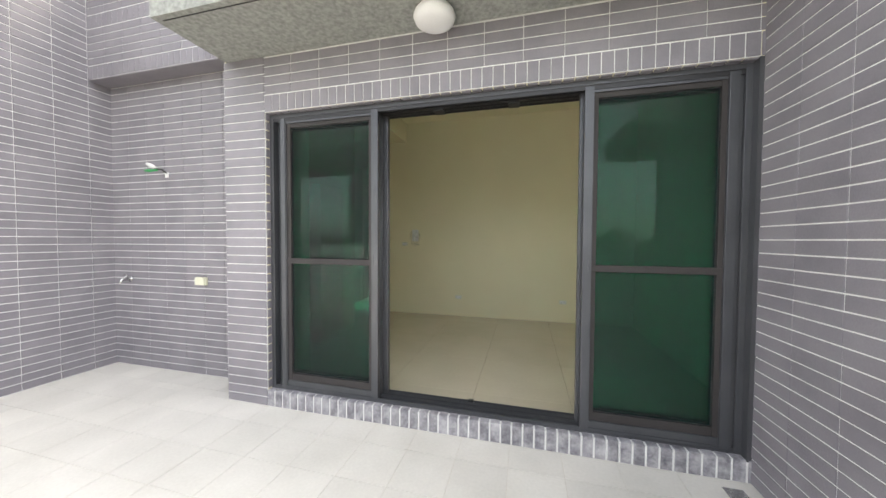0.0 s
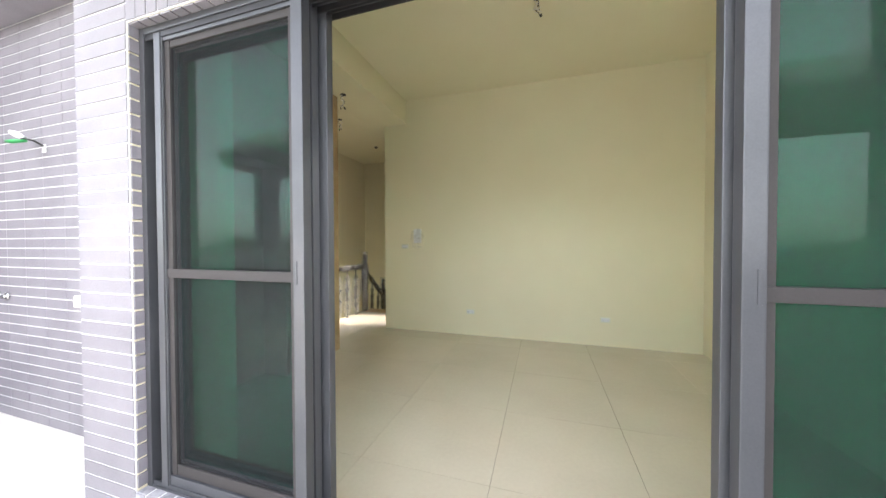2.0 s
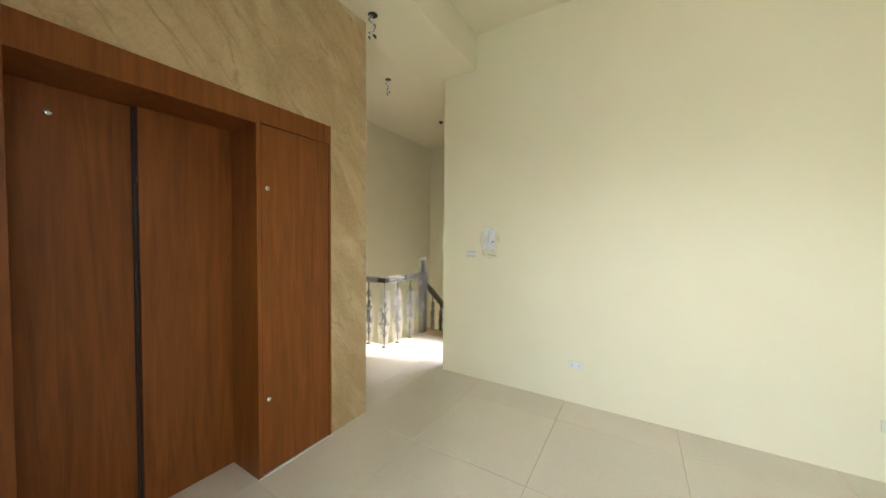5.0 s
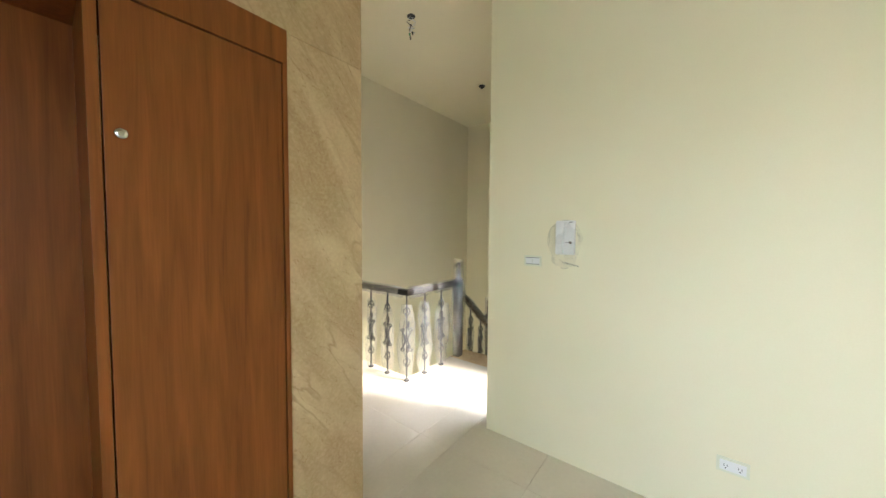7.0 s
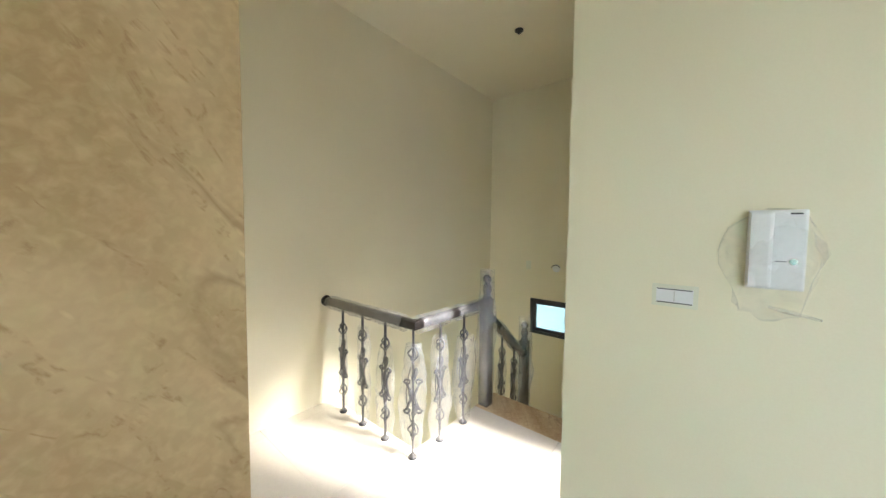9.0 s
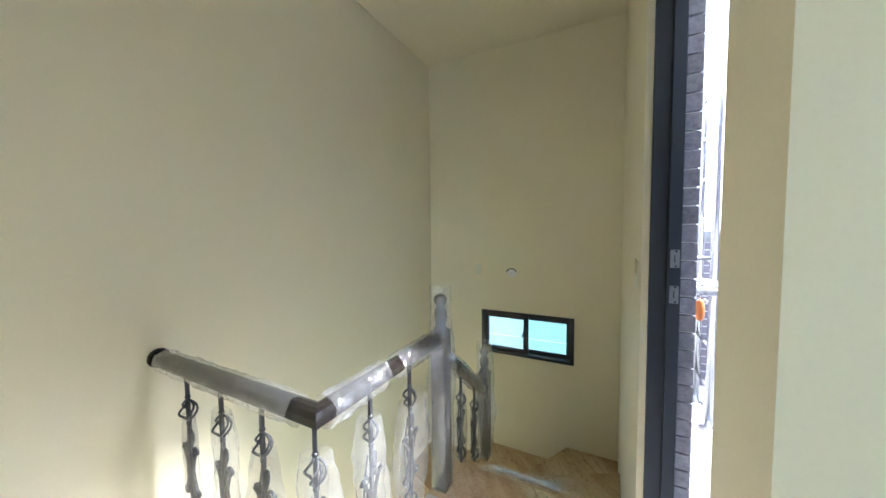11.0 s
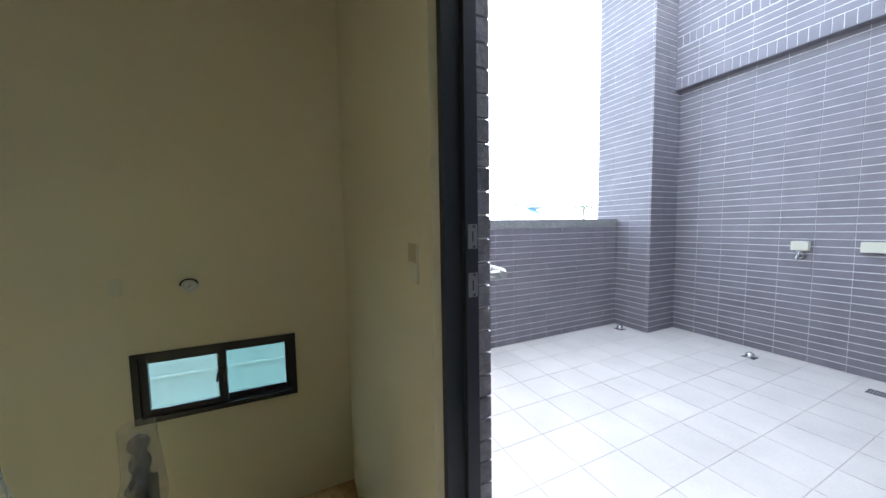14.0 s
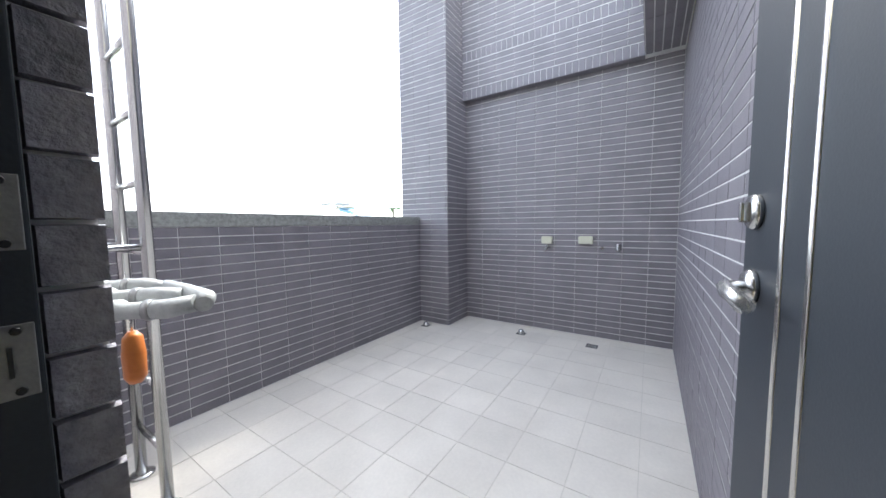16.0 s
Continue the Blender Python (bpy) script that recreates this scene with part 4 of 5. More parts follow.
for x0, x1, y in ((WX0 + 0.035, wm + 0.03, FAR + 0.012), (wm - 0.03, WX1 - 0.035, FAR + 0.045)):
    sash = part("sash", leaf_bm(x0, x1, y, y + 0.028, WZ0 + 0.035, WZ1 - 0.035, 0.042, 0.042), ALU_DARK, win)
    # left pane's tint is paler, to paint in the neighbour's light behind it
    pane = part("pane", boxes((x0 + 0.035, x1 - 0.035, y + 0.011, y + 0.016, WZ0 + 0.07, WZ1 - 0.07)), glassy("pale_aqua_glass", (0.62, 0.89, 0.89) if x0 < wm - 0.1 else (0.50, 0.82, 0.81)), sash, "pale aqua pane")
    pane.visible_shadow = False
bm = boxes((wm - 0.012, wm + 0.012, FAR - 0.006, FAR + 0.014, 0.30, 0.42), bevel=0.004)
tube(bm, [(wm - 0.006, FAR - 0.004, 0.40), (wm - 0.02, FAR - 0.016, 0.37), (wm - 0.026, FAR - 0.018, 0.32)], 0.006, 6)
part("latch", bm, ALU_DARK, win, "black crescent latch")
# building across the gap, seen through the low window
nb = thing("neighbour_house", (-1.0, 10.5, -10), "white tiled neighbouring house close behind the window", "house")
NEAR = surface("grey_green_render", (0.18, 0.20, 0.20), (0.27, 0.29, 0.29), 0.8, 1.0, 20, 0.1)
part("wall", boxes((-9, 1.2, 10.5, 14, -10, 0.95)), NEAR, nb)
for k in range(6):
    part("wall_band", boxes((-9, 1.2, 10.47, 10.5, -3.0 + 0.62 * k, -2.97 + 0.62 * k)), STUCCO, nb)

# ---- yard door ----
FX0, FX1 = SIDE + 0.025, 0.15
dfr = thing("door_frame", (0.1, 4.0, 0), "slate-grey steel frame of the yard door", "door frame", kind="structure")
part("jamb", boxes((FX0, FX1, JAMB1, JAMB1 + 0.028, 0, 2.42), (FX0 + 0.055, FX1, JAMB1 - 0.022, JAMB1, 0, 2.40), bevel=0.002), DOOR_GREY, dfr)
part("jamb", boxes((0.091, FX1, 3.602, 3.655, 0, 2.398), bevel=0.002), DOOR_GREY, dfr)
part("head", boxes((FX0, FX1, 3.646, JAMB1, 2.37, 2.398), bevel=0.002), DOOR_GREY, dfr)
part("door_sill", boxes((FX0, OUTX + 0.01, 3.664, JAMB1, -0.004, 0.03), bevel=0.004), STEEL, dfr, "steel threshold")
for z in (1.345, 1.21):
    pl = part("strike_plate", boxes((FX0 + 0.062, FX1 - 0.004, JAMB1 - 0.0245, JAMB1 - 0.0215, z - 0.034, z + 0.034), bevel=0.001), DULL, dfr, "steel strike plate")
    part("latch_hole", boxes((FX0 + 0.074, FX1 - 0.018, JAMB1 - 0.0262, JAMB1 - 0.0246, z - 0.014, z + 0.014)), DARK, pl)
    for dz in (-0.028, 0.028):
        part("screw", lathe(bmesh.new(), [(0.004, 0), (0.003, -0.0015)], (FX0 + 0.08, JAMB1 - 0.0246, z + dz), "y", 8), ALU_DARK, pl)

leafd = thing("yard_door", (0.168, 3.657, 0.045), "slate-grey steel door with two bright strips, standing open", "door")
DW = 0.79
BASE[leafd] = Vector((0, 0, 0))
leafd.rotation_euler = (0, 0, radians(5.2))


def dpart(name, bm, mat, parent=leafd, label=""):
    return part(name, bm, mat, parent, label)


dl = dpart("door_leaf", boxes((0, DW, 0.0, 0.045, 0.0, 2.33), bevel=0.003), DOOR_GREY)
for x in (DW - 0.155, DW - 0.235):
    dpart("strip", tube(bmesh.new(), [(x, 0.0425, 0.003), (x, 0.0425, 2.327)], 0.0065, 14), STEEL, leafd, "bright steel strip")
lk = dpart("deadlock", lathe(bmesh.new(), [(0.031, 0), (0.031, 0.008), (0.026, 0.013), (0.012, 0.014)], (DW - 0.055, 0.045, 1.30), "y", 24), STEEL, leafd, "steel thumb-turn lock")
dpart("thumb_turn", boxes((DW - 0.062, DW - 0.048, 0.056, 0.070, 1.282, 1.318), bevel=0.004), STEEL, lk)
hd = dpart("door_handle", lathe(bmesh.new(), [(0.031, 0), (0.031, 0.008), (0.026, 0.014), (0.012, 0.016)], (DW - 0.055, 0.045, 1.165), "y", 24), STEEL, leafd, "steel lever handle in plastic")
bm = tube(bmesh.new(), [(DW - 0.055, 0.055, 1.165), (DW - 0.055, 0.080, 1.165), (DW - 0.063, 0.088, 1.164), (DW - 0.10, 0.090, 1.161), (DW - 0.165, 0.090, 1.154)], [0.010, 0.010, 0.011, 0.010, 0.009], 12)
dpart("lever", bm, STEEL, hd)
bm = tube(bmesh.new(), [(DW - 0.075, 0.089, 1.163), (DW - 0.10, 0.091, 1.161), (DW - 0.13, 0.090, 1.158), (DW - 0.172, 0.090, 1.153)], [0.013, 0.015, 0.013, 0.015], 10)
dpart("plastic_wrap", bm, WRAP, hd, "clear plastic round the lever")
for z in (0.25, 1.15, 2.05):
    dpart("hinge", lathe(bmesh.new(), [(0.011, -0.05), (0.011, 0.05)], (-0.004, 0.012, z), "z", 12), STEEL, leafd)

# ---- small things, terrace ----
lamp = thing("ceiling_lamp", (2.03, -0.205, SOFFIT), "round white glass ceiling lamp under the canopy, unlit", "lamp")
part("lamp_base", lathe(bmesh.new(), [(0.10, 0), (0.10, -0.012), (0.09, -0.014)], (2.03, -0.205, SOFFIT), "z", 28), WHITE, lamp)
part("shade", lathe(bmesh.new(), [(0.09, -0.012), (0.118, -0.025), (0.125, -0.045), (0.115, -0.07), (0.085, -0.088), (0.04, -0.097), (0.005, -0.099)], (2.03, -0.205, SOFFIT), "z", 32), WHITE, lamp, "opal white globe")

wl = thing("wire_outlet", (-0.78, RECESS, 1.96), "taped lamp wires with green and white caps on tiles", "wiring")
YF = RECESS - 0.012
part("plate", boxes((-0.775, -0.735, YF - 0.006, YF, 1.93, 1.985), bevel=0.003), WHITE, wl)
part("wire", tube(bmesh.new(), [(-0.755, YF, 1.97), (-0.75, YF - 0.05, 1.995), (-0.78, YF - 0.09, 2.0), (-0.81, YF - 0.08, 2.02)], 0.006, 7), DARK, wl)
part("white_cap", tube(bmesh.new(), [(-0.78, YF - 0.08, 2.005), (-0.82, YF - 0.1, 2.03), (-0.85, YF - 0.11, 2.045)], [0.014, 0.02, 0.012], 9), WHITE, wl)
part("green_cap", tube(bmesh.new(), [(-0.77, YF - 0.07, 1.99), (-0.80, YF - 0.12, 1.975), (-0.84, YF - 0.13, 1.975)], [0.008, 0.014, 0.011], 9), GREENWIRE, wl)


def cover_box(name, c, ux, normal, w, h, label):
    """A closed weatherproof outlet cover on a wall."""
    t = thing(name, c, label, "outlet cover", "outlet covers")
    x, y, z = c
    n = Vector(normal)
    def slabbox(a, b, hh, d0, d1, zz=0.0):
        p = [Vector((x, y, z + zz)) + Vector(ux) * s * a + n * d for s in (-1, 1) for d in (d0, d1)]
        xs, ys = [q.x for q in p], [q.y for q in p]
        return boxes((min(xs), max(xs), min(ys), max(ys), z + zz - hh, z + zz + hh), bevel=0.004)
    part("box_base", slabbox(w / 2, 0, h / 2, 0.0, 0.022), CREAM, t)
    part("lid", slabbox(w / 2 - 0.004, 0, h / 2 - 0.004, 0.022, 0.038), CREAM, t, "closed cream lid")
    part("hinge_bar", slabbox(w / 2 - 0.02, 0, 0.004, 0.024, 0.042, h / 2), CREAM, t)
    return t


def tap(c, normal, label):
    """A small chrome bib tap."""
    t = thing("tap", c, label, "tap", "taps")
    p, n = Vector(c), Vector(normal)
    ax = "x" if abs(n.x) > 0.5 else "y"
    s = n.x + n.y
    part("rosette", lathe(bmesh.new(), [(0.03, 0), (0.03, 0.004 * s), (0.018, 0.012 * s)], c, ax, 18), STEEL, t)
    bm = tube(bmesh.new(), [p, p + n * 0.05, p + n * 0.075 + Vector((0, 0, -0.006)), p + n * 0.085 + Vector((0, 0, -0.04))], [0.014, 0.015, 0.014, 0.012], 12)
    part("spout", bm, STEEL, t)
    bm = tube(bmesh.new(), [p + n * 0.042, p + n * 0.042 + Vector((0, 0, 0.035))], 0.008, 10)
    tube(bm, [p + n * 0.042 + Vector((n.y, n.x, 0)) * 0.028 + Vector((0, 0, 0.036)), p + n * 0.042 - Vector((n.y, n.x, 0)) * 0.028 + Vector((0, 0, 0.036))], 0.006, 8)
    part("tap_lever", bm, STEEL, t)
    return t


def drain(x, y, z, s, label, bell=False):
    t = thing("floor_drain", (x, y, z), label, "floor drain", "floor drains")
    part("rim", boxes((x - s, x + s, y - s, y - s + 0.014, z, z + 0.004), (x - s, x + s, y + s - 0.014, y + s, z, z + 0.004), (x - s, x - s + 0.014, y - s + 0.014, y + s - 0.014, z, z + 0.004),
                      (x + s - 0.014, x + s, y - s + 0.014, y + s - 0.014, z, z + 0.004)), STEEL, t)
    part("grate_bed", boxes((x - s + 0.014, x + s - 0.014, y - s + 0.014, y + s - 0.014, z - 0.004, z + 0.0015)), DULL, t)
    for k in range(5):
        o = -s + 0.022 + (2 * s - 0.05) * k / 4
        part("grate_bar", boxes((x - s + 0.014, x + s - 0.014, y + o, y + o + 0.007, z + 0.0015, z + 0.0036)), STEEL, t)
    if bell:
        part("dome", lathe(bmesh.new(), [(s * 0.75, 0.003), (s * 0.75, 0.02), (s * 0.6, 0.04), (s * 0.3, 0.052), (0.004, 0.055)], (x, y, z), "z", 18), STEEL, t, "domed steel strainer")


cover_box("outlet_cover", (-0.34, RECESS - 0.012, 0.955), X, NY, 0.115, 0.075, "closed cream weatherproof outlet on the tiled wall")
tap((-1.27, RECESS - 0.012, 0.945), NY, "small chrome tap on the tiled terrace wall")
drain(3.62, -0.16, OUT, 0.046, "square steel floor drain by the sliding door")

# ---- small things, room ----
ic = thing("intercom", (0.63, BACK, 1.41), "white intercom phone in a loose clear plastic bag", "intercom")
IX, IZ = 0.632, 1.425
part("handset_base", boxes((IX - 0.055, IX + 0.055, BACK - 0.028, BACK, IZ - 0.105, IZ + 0.105), bevel=0.006), WHITE, ic)
part("handset", boxes((IX - 0.053, IX - 0.008, BACK - 0.05, BACK - 0.026, IZ - 0.1, IZ + 0.1), bevel=0.008), WHITE, ic)
part("call_button", lathe(bmesh.new(), [(0.009, 0), (0.009, -0.002), (0.006, -0.0022)], (IX + 0.032, BACK - 0.028, IZ - 0.03), "y", 16), STEEL, ic)
part("label_bar", boxes((IX + 0.022, IX + 0.044, BACK - 0.0292, BACK - 0.0278, IZ + 0.092, IZ + 0.096)), DARK, ic)
part("label_bar", boxes((IX - 0.002, IX + 0.02, BACK - 0.0292, BACK - 0.0278, IZ - 0.031, IZ - 0.029)), DARK, ic)
bm, rings = bmesh.new(), []
for i in range(15):
    f, ring = i / 14, []
    for k in range(26):
        a = k * math.tau / 26
        w = noise.noise(Vector((math.cos(a) * 2.2, math.sin(a) * 2.2, f * 3 + 4)))
        rx, rz = (0.098 + 0.03 * w) * math.sin(math.pi * (0.5 + 0.5 * f)) ** 0.55 if f < 1 else 0.01, 0.148 + 0.03 * w
        rz = rz * (math.sin(math.pi * (0.5 + 0.5 * f)) ** 0.55 if f < 1 else 0.05)
        ring.append(bm.verts.new((IX - 0.006 + rx * math.cos(a) * (1 + 0.12 * math.sin(a * 3)), BACK - 0.003 - 0.054 * f ** 0.7 * (1 + 0.2 * w), IZ - 0.045 + rz * math.sin(a))))
    rings.append(ring)
for q, s in zip(rings, rings[1:]):
    for k in range(26):
        f = bm.faces.new((q[k], q[(k + 1) % 26], s[(k + 1) % 26], s[k]))
        f.smooth = True
part("plastic_bag", bm, BAG, ic, "loose clear plastic bag")
part("bag_fold", tube(bmesh.new(), [(IX - 0.01, BACK - 0.045, IZ - 0.15), (IX + 0.03, BACK - 0.05, IZ - 0.158), (IX + 0.085, BACK - 0.04, IZ - 0.17)], [0.004, 0.006, 0.003], 7), WRAP, ic, "rolled end of the plastic bag")


def wall_plate(name, x, z, w, h, kind, label, cat):
    t = thing(name, (x, BACK, z), label, cat)
    pl = part("plate", boxes((x - w / 2, x + w / 2, BACK - 0.008, BACK, z - h / 2, z + h / 2), bevel=0.0025), CREAM, t)
    part("insert", boxes((x - w / 2 + 0.012, x + w / 2 - 0.012, BACK - 0.0105, BACK - 0.007, z - h / 2 + 0.012, z + h / 2 - 0.012), bevel=0.001), WHITE, pl)
    if kind == "switch":
        for dz in (-0.021, 0.021):
            part("seam", boxes((x - w / 2 + 0.014, x + w / 2 - 0.014, BACK - 0.0115, BACK - 0.0104, z + dz - 0.0015, z + dz + 0.0015)), DARK, pl)
        part("seam", boxes((x - 0.001, x + 0.001, BACK - 0.0115, BACK - 0.0104, z - 0.016, z + 0.016)), JOINT, pl)
    else:
        for dx in (-0.026, 0.026):
            for s in (-0.006, 0.006):
                part("slot", boxes((x + dx + s - 0.0012, x + dx + s + 0.0012, BACK - 0.0115, BACK - 0.0104, z - 0.004, z + 0.007)), DARK, pl)
            part("slot", boxes((x + dx - 0.0025, x + dx + 0.0025, BACK - 0.0115, BACK - 0.0104, z - 0.014, z - 0.009)), DARK, pl)


wall_plate("light_switch", 0.42, 1.27, 0.118, 0.07, "switch", "white double light switch on the cream wall", "switch")
wall_plate("wall_socket", 1.435, 0.335, 0.12, 0.072, "socket", "white double wall socket near the floor", "socket")
wall_plate("wall_socket", 3.18, 0.335, 0.12, 0.072, "socket", "white double wall socket near the floor", "socket")


def loose_wires(x, y, z, label, seed, green=False):
    """Bare lamp wires hanging from a hole in the ceiling."""
    t = thing("ceiling_wires", (x, y, z), label, "wiring", "ceiling wires")
    part("hole_rim", lathe(bmesh.new(), [(0.036, 0), (0.036, -0.004), (0.03, -0.006)], (x, y, z), "z", 18), DARK, t)
    rnd = random.Random(seed)
    for k, mat in enumerate((WHITE, DARK, WHITE)):
        pts = [Vector((x, y, z))]
        for i in range(1, 8):
            pts.append(Vector((x + rnd.uniform(-0.035, 0.035), y + rnd.uniform(-0.035, 0.035), z - 0.022 * i)))
        part("wire", tube(bmesh.new(), pts, 0.0035, 6), mat, t)
        part("wire_nut", tube(bmesh.new(), [pts[-1], pts[-1] + Vector((0.006, 0, -0.022))], [0.007, 0.005], 8), GREENWIRE if green and k == 0 else DARK, t)


loose_wires(2.37, 1.95, CEIL, "loose lamp wires hanging from the room ceiling", 3)
loose_wires(-0.77, 3.54, STAIRCEIL, "loose lamp wires hanging from the corridor ceiling", 5, True)
loose_wires(0.11, 2.36, BEAM, "loose lamp wires hanging from the beam", 9)
det = thing("ceiling_spot_hole", (-0.95, 5.05, STAIRCEIL), "small dark round fitting in the stair ceiling", "ceiling fitting")
part("rim", lathe(bmesh.new(), [(0.04, 0), (0.04, -0.008), (0.03, -0.014), (0.028, -0.004)], (-0.95, 5.05, STAIRCEIL), "z", 20), DARK, det)
part("sensor", lathe(bmesh.new(), [(0.02, -0.002), (0.018, -0.03), (0.01, -0.036)], (-0.95, 5.05, STAIRCEIL), "z", 14), DARK, det)

# stairwell wall fittings
sw = thing("stair_switch", (-1.37, FAR, 1.03), "small blank white wall plate in the stairwell", "switch plate")
part("plate", boxes((-1.40, -1.33, FAR - 0.007, FAR, 0.97, 1.085), bevel=0.002), CREAM, sw)
part("rocker", boxes((-1.39, -1.34, FAR - 0.010, FAR - 0.006, 0.985, 1.07), bevel=0.002), CREAM, sw)
st = thing("lamp_outlet", (-0.985, FAR, 1.01), "round wall lamp outlet with a curl of wires", "lamp outlet")
part("ring", lathe(bmesh.new(), [(0.05, 0), (0.05, -0.006), (0.038, -0.008), (0.036, -0.002)], (-0.985, FAR, 1.01), "y", 20), WHITE, st)
part("wire", tube(bmesh.new(), [(-0.985 + 0.045 * math.cos(a), FAR - 0.02 - 0.006 * a, 1.02 + 0.035 * math.sin(a)) for a in [0.3 * k for k in range(12)]], 0.005, 6), DARK, st)
part("wire", tube(bmesh.new(), [(-0.985, FAR, 1.01), (-0.99, FAR - 0.03, 1.0), (-1.0, FAR - 0.035, 0.985)], 0.006, 6), WHITE, st)
sr = thing("side_switch", (SIDE, 4.60, 1.255), "cream light switch taped over beside the yard door", "switch")
part("plate", boxes((SIDE - 0.008, SIDE, 4.565, 4.635, 1.195, 1.315), bevel=0.002), CREAM, sr)
part("tape", boxes((SIDE - 0.011, SIDE - 0.007, 4.57, 4.64, 1.262, 1.322), bevel=0.001), surface("masking_tape", (0.5, 0.42, 0.26), (0.6, 0.52, 0.34), 0.7), sr, "strip of masking tape")

# ---- yard things ----
YX = YARDX - 0.012
cover_box("outlet_cover", (YX, 4.955, 1.135), Y, NX, 0.125, 0.085, "closed cream weatherproof outlet above a tap")
cover_box("outlet_cover", (YX, 4.53, 1.14), Y, NX, 0.15, 0.085, "closed cream weatherproof outlet on the yard wall")
tap((YX, 4.955, 1.045), NX, "small chrome tap under an outlet cover")
tap((YX, 4.205, 1.06), NX, "small chrome tap on the yard wall")
pc = thing("pipe_stub", (YX, 4.36, 1.055), "short capped chrome pipe stub on the yard wall", "pipe stub")
part("cap", lathe(bmesh.new(), [(0.016, 0), (0.016, -0.02), (0.012, -0.026)], (YX, 4.36, 1.055), "x", 14), STEEL, pc)
drain(3.66, 5.16, YARDZ, 0.05, "floor drain with a domed steel strainer", True)
drain(3.66, 4.40, YARDZ, 0.055, "flat square floor drain")
drain(3.33, 6.30, YARDZ, 0.05, "floor drain with a domed steel strainer", True)

ladder = thing("roof_ladder", (0.56, 5.95, YARDZ), "polished stainless-steel roof ladder fixed beside the stair tower", "ladder")
LX, LY0, LY1 = 0.56, 5.74, 6.12
for y in (LY0, LY1):
    part("rail", tube(bmesh.new(), [(LX, y, YARDZ), (LX, y, 4.6)], 0.024, 14), STEEL, ladder)
    part("foot_flange", lathe(bmesh.new(), [(0.055, 0), (0.055, 0.006), (0.028, 0.012)], (LX, y, YARDZ), "z", 18), STEEL, ladder)
    for z in (1.25, 3.2):
        part("wall_bracket", tube(bmesh.new(), [(LX, y, z), (OUTX, y, z)], 0.014, 10), STEEL, ladder)
for k in range(15):
    z = YARDZ + 0.28 + 0.30 * k
    part("rung", tube(bmesh.new(), [(LX, LY0, z), (LX, LY1, z)], 0.014, 10), STEEL, ladder)
rack = thing("drying_rack", (OUTX, 4.7, 1.21), "grey plastic-wrapped folded rack arms on the tower wall", "drying rack")
for y0, z, r in ((4.66, 1.226, 0.0125), (4.61, 1.213, 0.0135), (4.555, 1.198, 0.0145)):
    pts = [(OUTX + 0.02, y0 + 0.10, z + 0.006), (OUTX + 0.05, y0 + 0.065, z + 0.004), (OUTX + 0.055, y0 + 0.06, z + 0.002), (OUTX + 0.095, y0 + 0.02, z + 0.002), (OUTX + 0.125, y0 - 0.005, 0.4 * z + 0.6 * 1.212)]
    arm = part("arm", tube(bmesh.new(), pts, [r, r * 1.15, r * 0.9, r * 1.1, r], 12), GREY_PIPE, rack)
    part("tape_ring", tube(bmesh.new(), [(OUTX + 0.074, y0 + 0.041, z + 0.002), (OUTX + 0.081, y0 + 0.034, z + 0.002)], r * 1.16, 12), DULL, arm)
part("end_bar", tube(bmesh.new(), [(OUTX + 0.12, 4.665, 1.224), (OUTX + 0.135, 4.61, 1.216), (OUTX + 0.142, 4.56, 1.209), (OUTX + 0.130, 4.535, 1.205)], [0.012, 0.014, 0.016, 0.013], 12), GREY_PIPE, rack)
part("wall_plate", boxes((OUTX + 0.004, OUTX + 0.022, 4.60, 4.86, 1.15, 1.29), bevel=0.003), STEEL, rack)
og = thing("orange_cap", (0.269, 4.684, 1.10), "orange plastic cap hanging under the rack", "plastic cap")
part("body", lathe(bmesh.new(), [(0.006, 0.05), (0.014, 0.04), (0.017, 0.01), (0.016, -0.03), (0.010, -0.042)], (0.269, 4.684, 1.10), "z", 14), ORANGE, og)
part("hanger", tube(bmesh.new(), [(0.269, 4.684, 1.145), (0.268, 4.68, 1.17), (0.266, 4.672, 1.21)], 0.002, 6), STEEL, og)

# ---- far things beyond the parapets ----
for nm, x, y, s, hh in (("far_house", 46, 36, 9, 10.3), ("far_house", 70, 62, 16, 9.5), ("far_house", -30, -70, 14, 8), ("far_house", 10, -90, 22, 7), ("far_house", 40, -80, 18, 9)):
    hs = thing(nm, (x, y, -10), "distant pale house with a blue metal roof", "house", "far houses")
    part("wall", boxes((x - s / 2, x + s / 2, y - s / 2, y + s / 2, -10, -10 + hh)), FARWALL, hs)
    bm = bmesh.new()
    a = [bm.verts.new(p) for p in ((x - s / 2 - .4, y - s / 2 - .4, hh - 10), (x + s / 2 + .4, y - s / 2 - .4, hh - 10), (x + s / 2 + .4, y + s / 2 + .4, hh - 10), (x - s / 2 - .4, y + s / 2 + .4, hh - 10), (x - s / 2, y, hh - 8.6), (x + s / 2, y, hh - 8.6))]
    for f in ((0, 1, 5, 4), (2, 3, 4, 5), (1, 2, 5), (3, 0, 4), (3, 2, 1, 0)):
        bm.faces.new([a[i] for i in f])
    part("roof", bm, FARROOF, hs, "blue metal roof")
    for k in range(3):
        part("window", boxes((x - s / 4 + k * s / 4 - 0.6, x - s / 4 + k * s / 4 + 0.6, y - s / 2 - 0.03, y - s / 2 + 0.03, hh - 12.6, hh - 11.3)), DARK, hs)
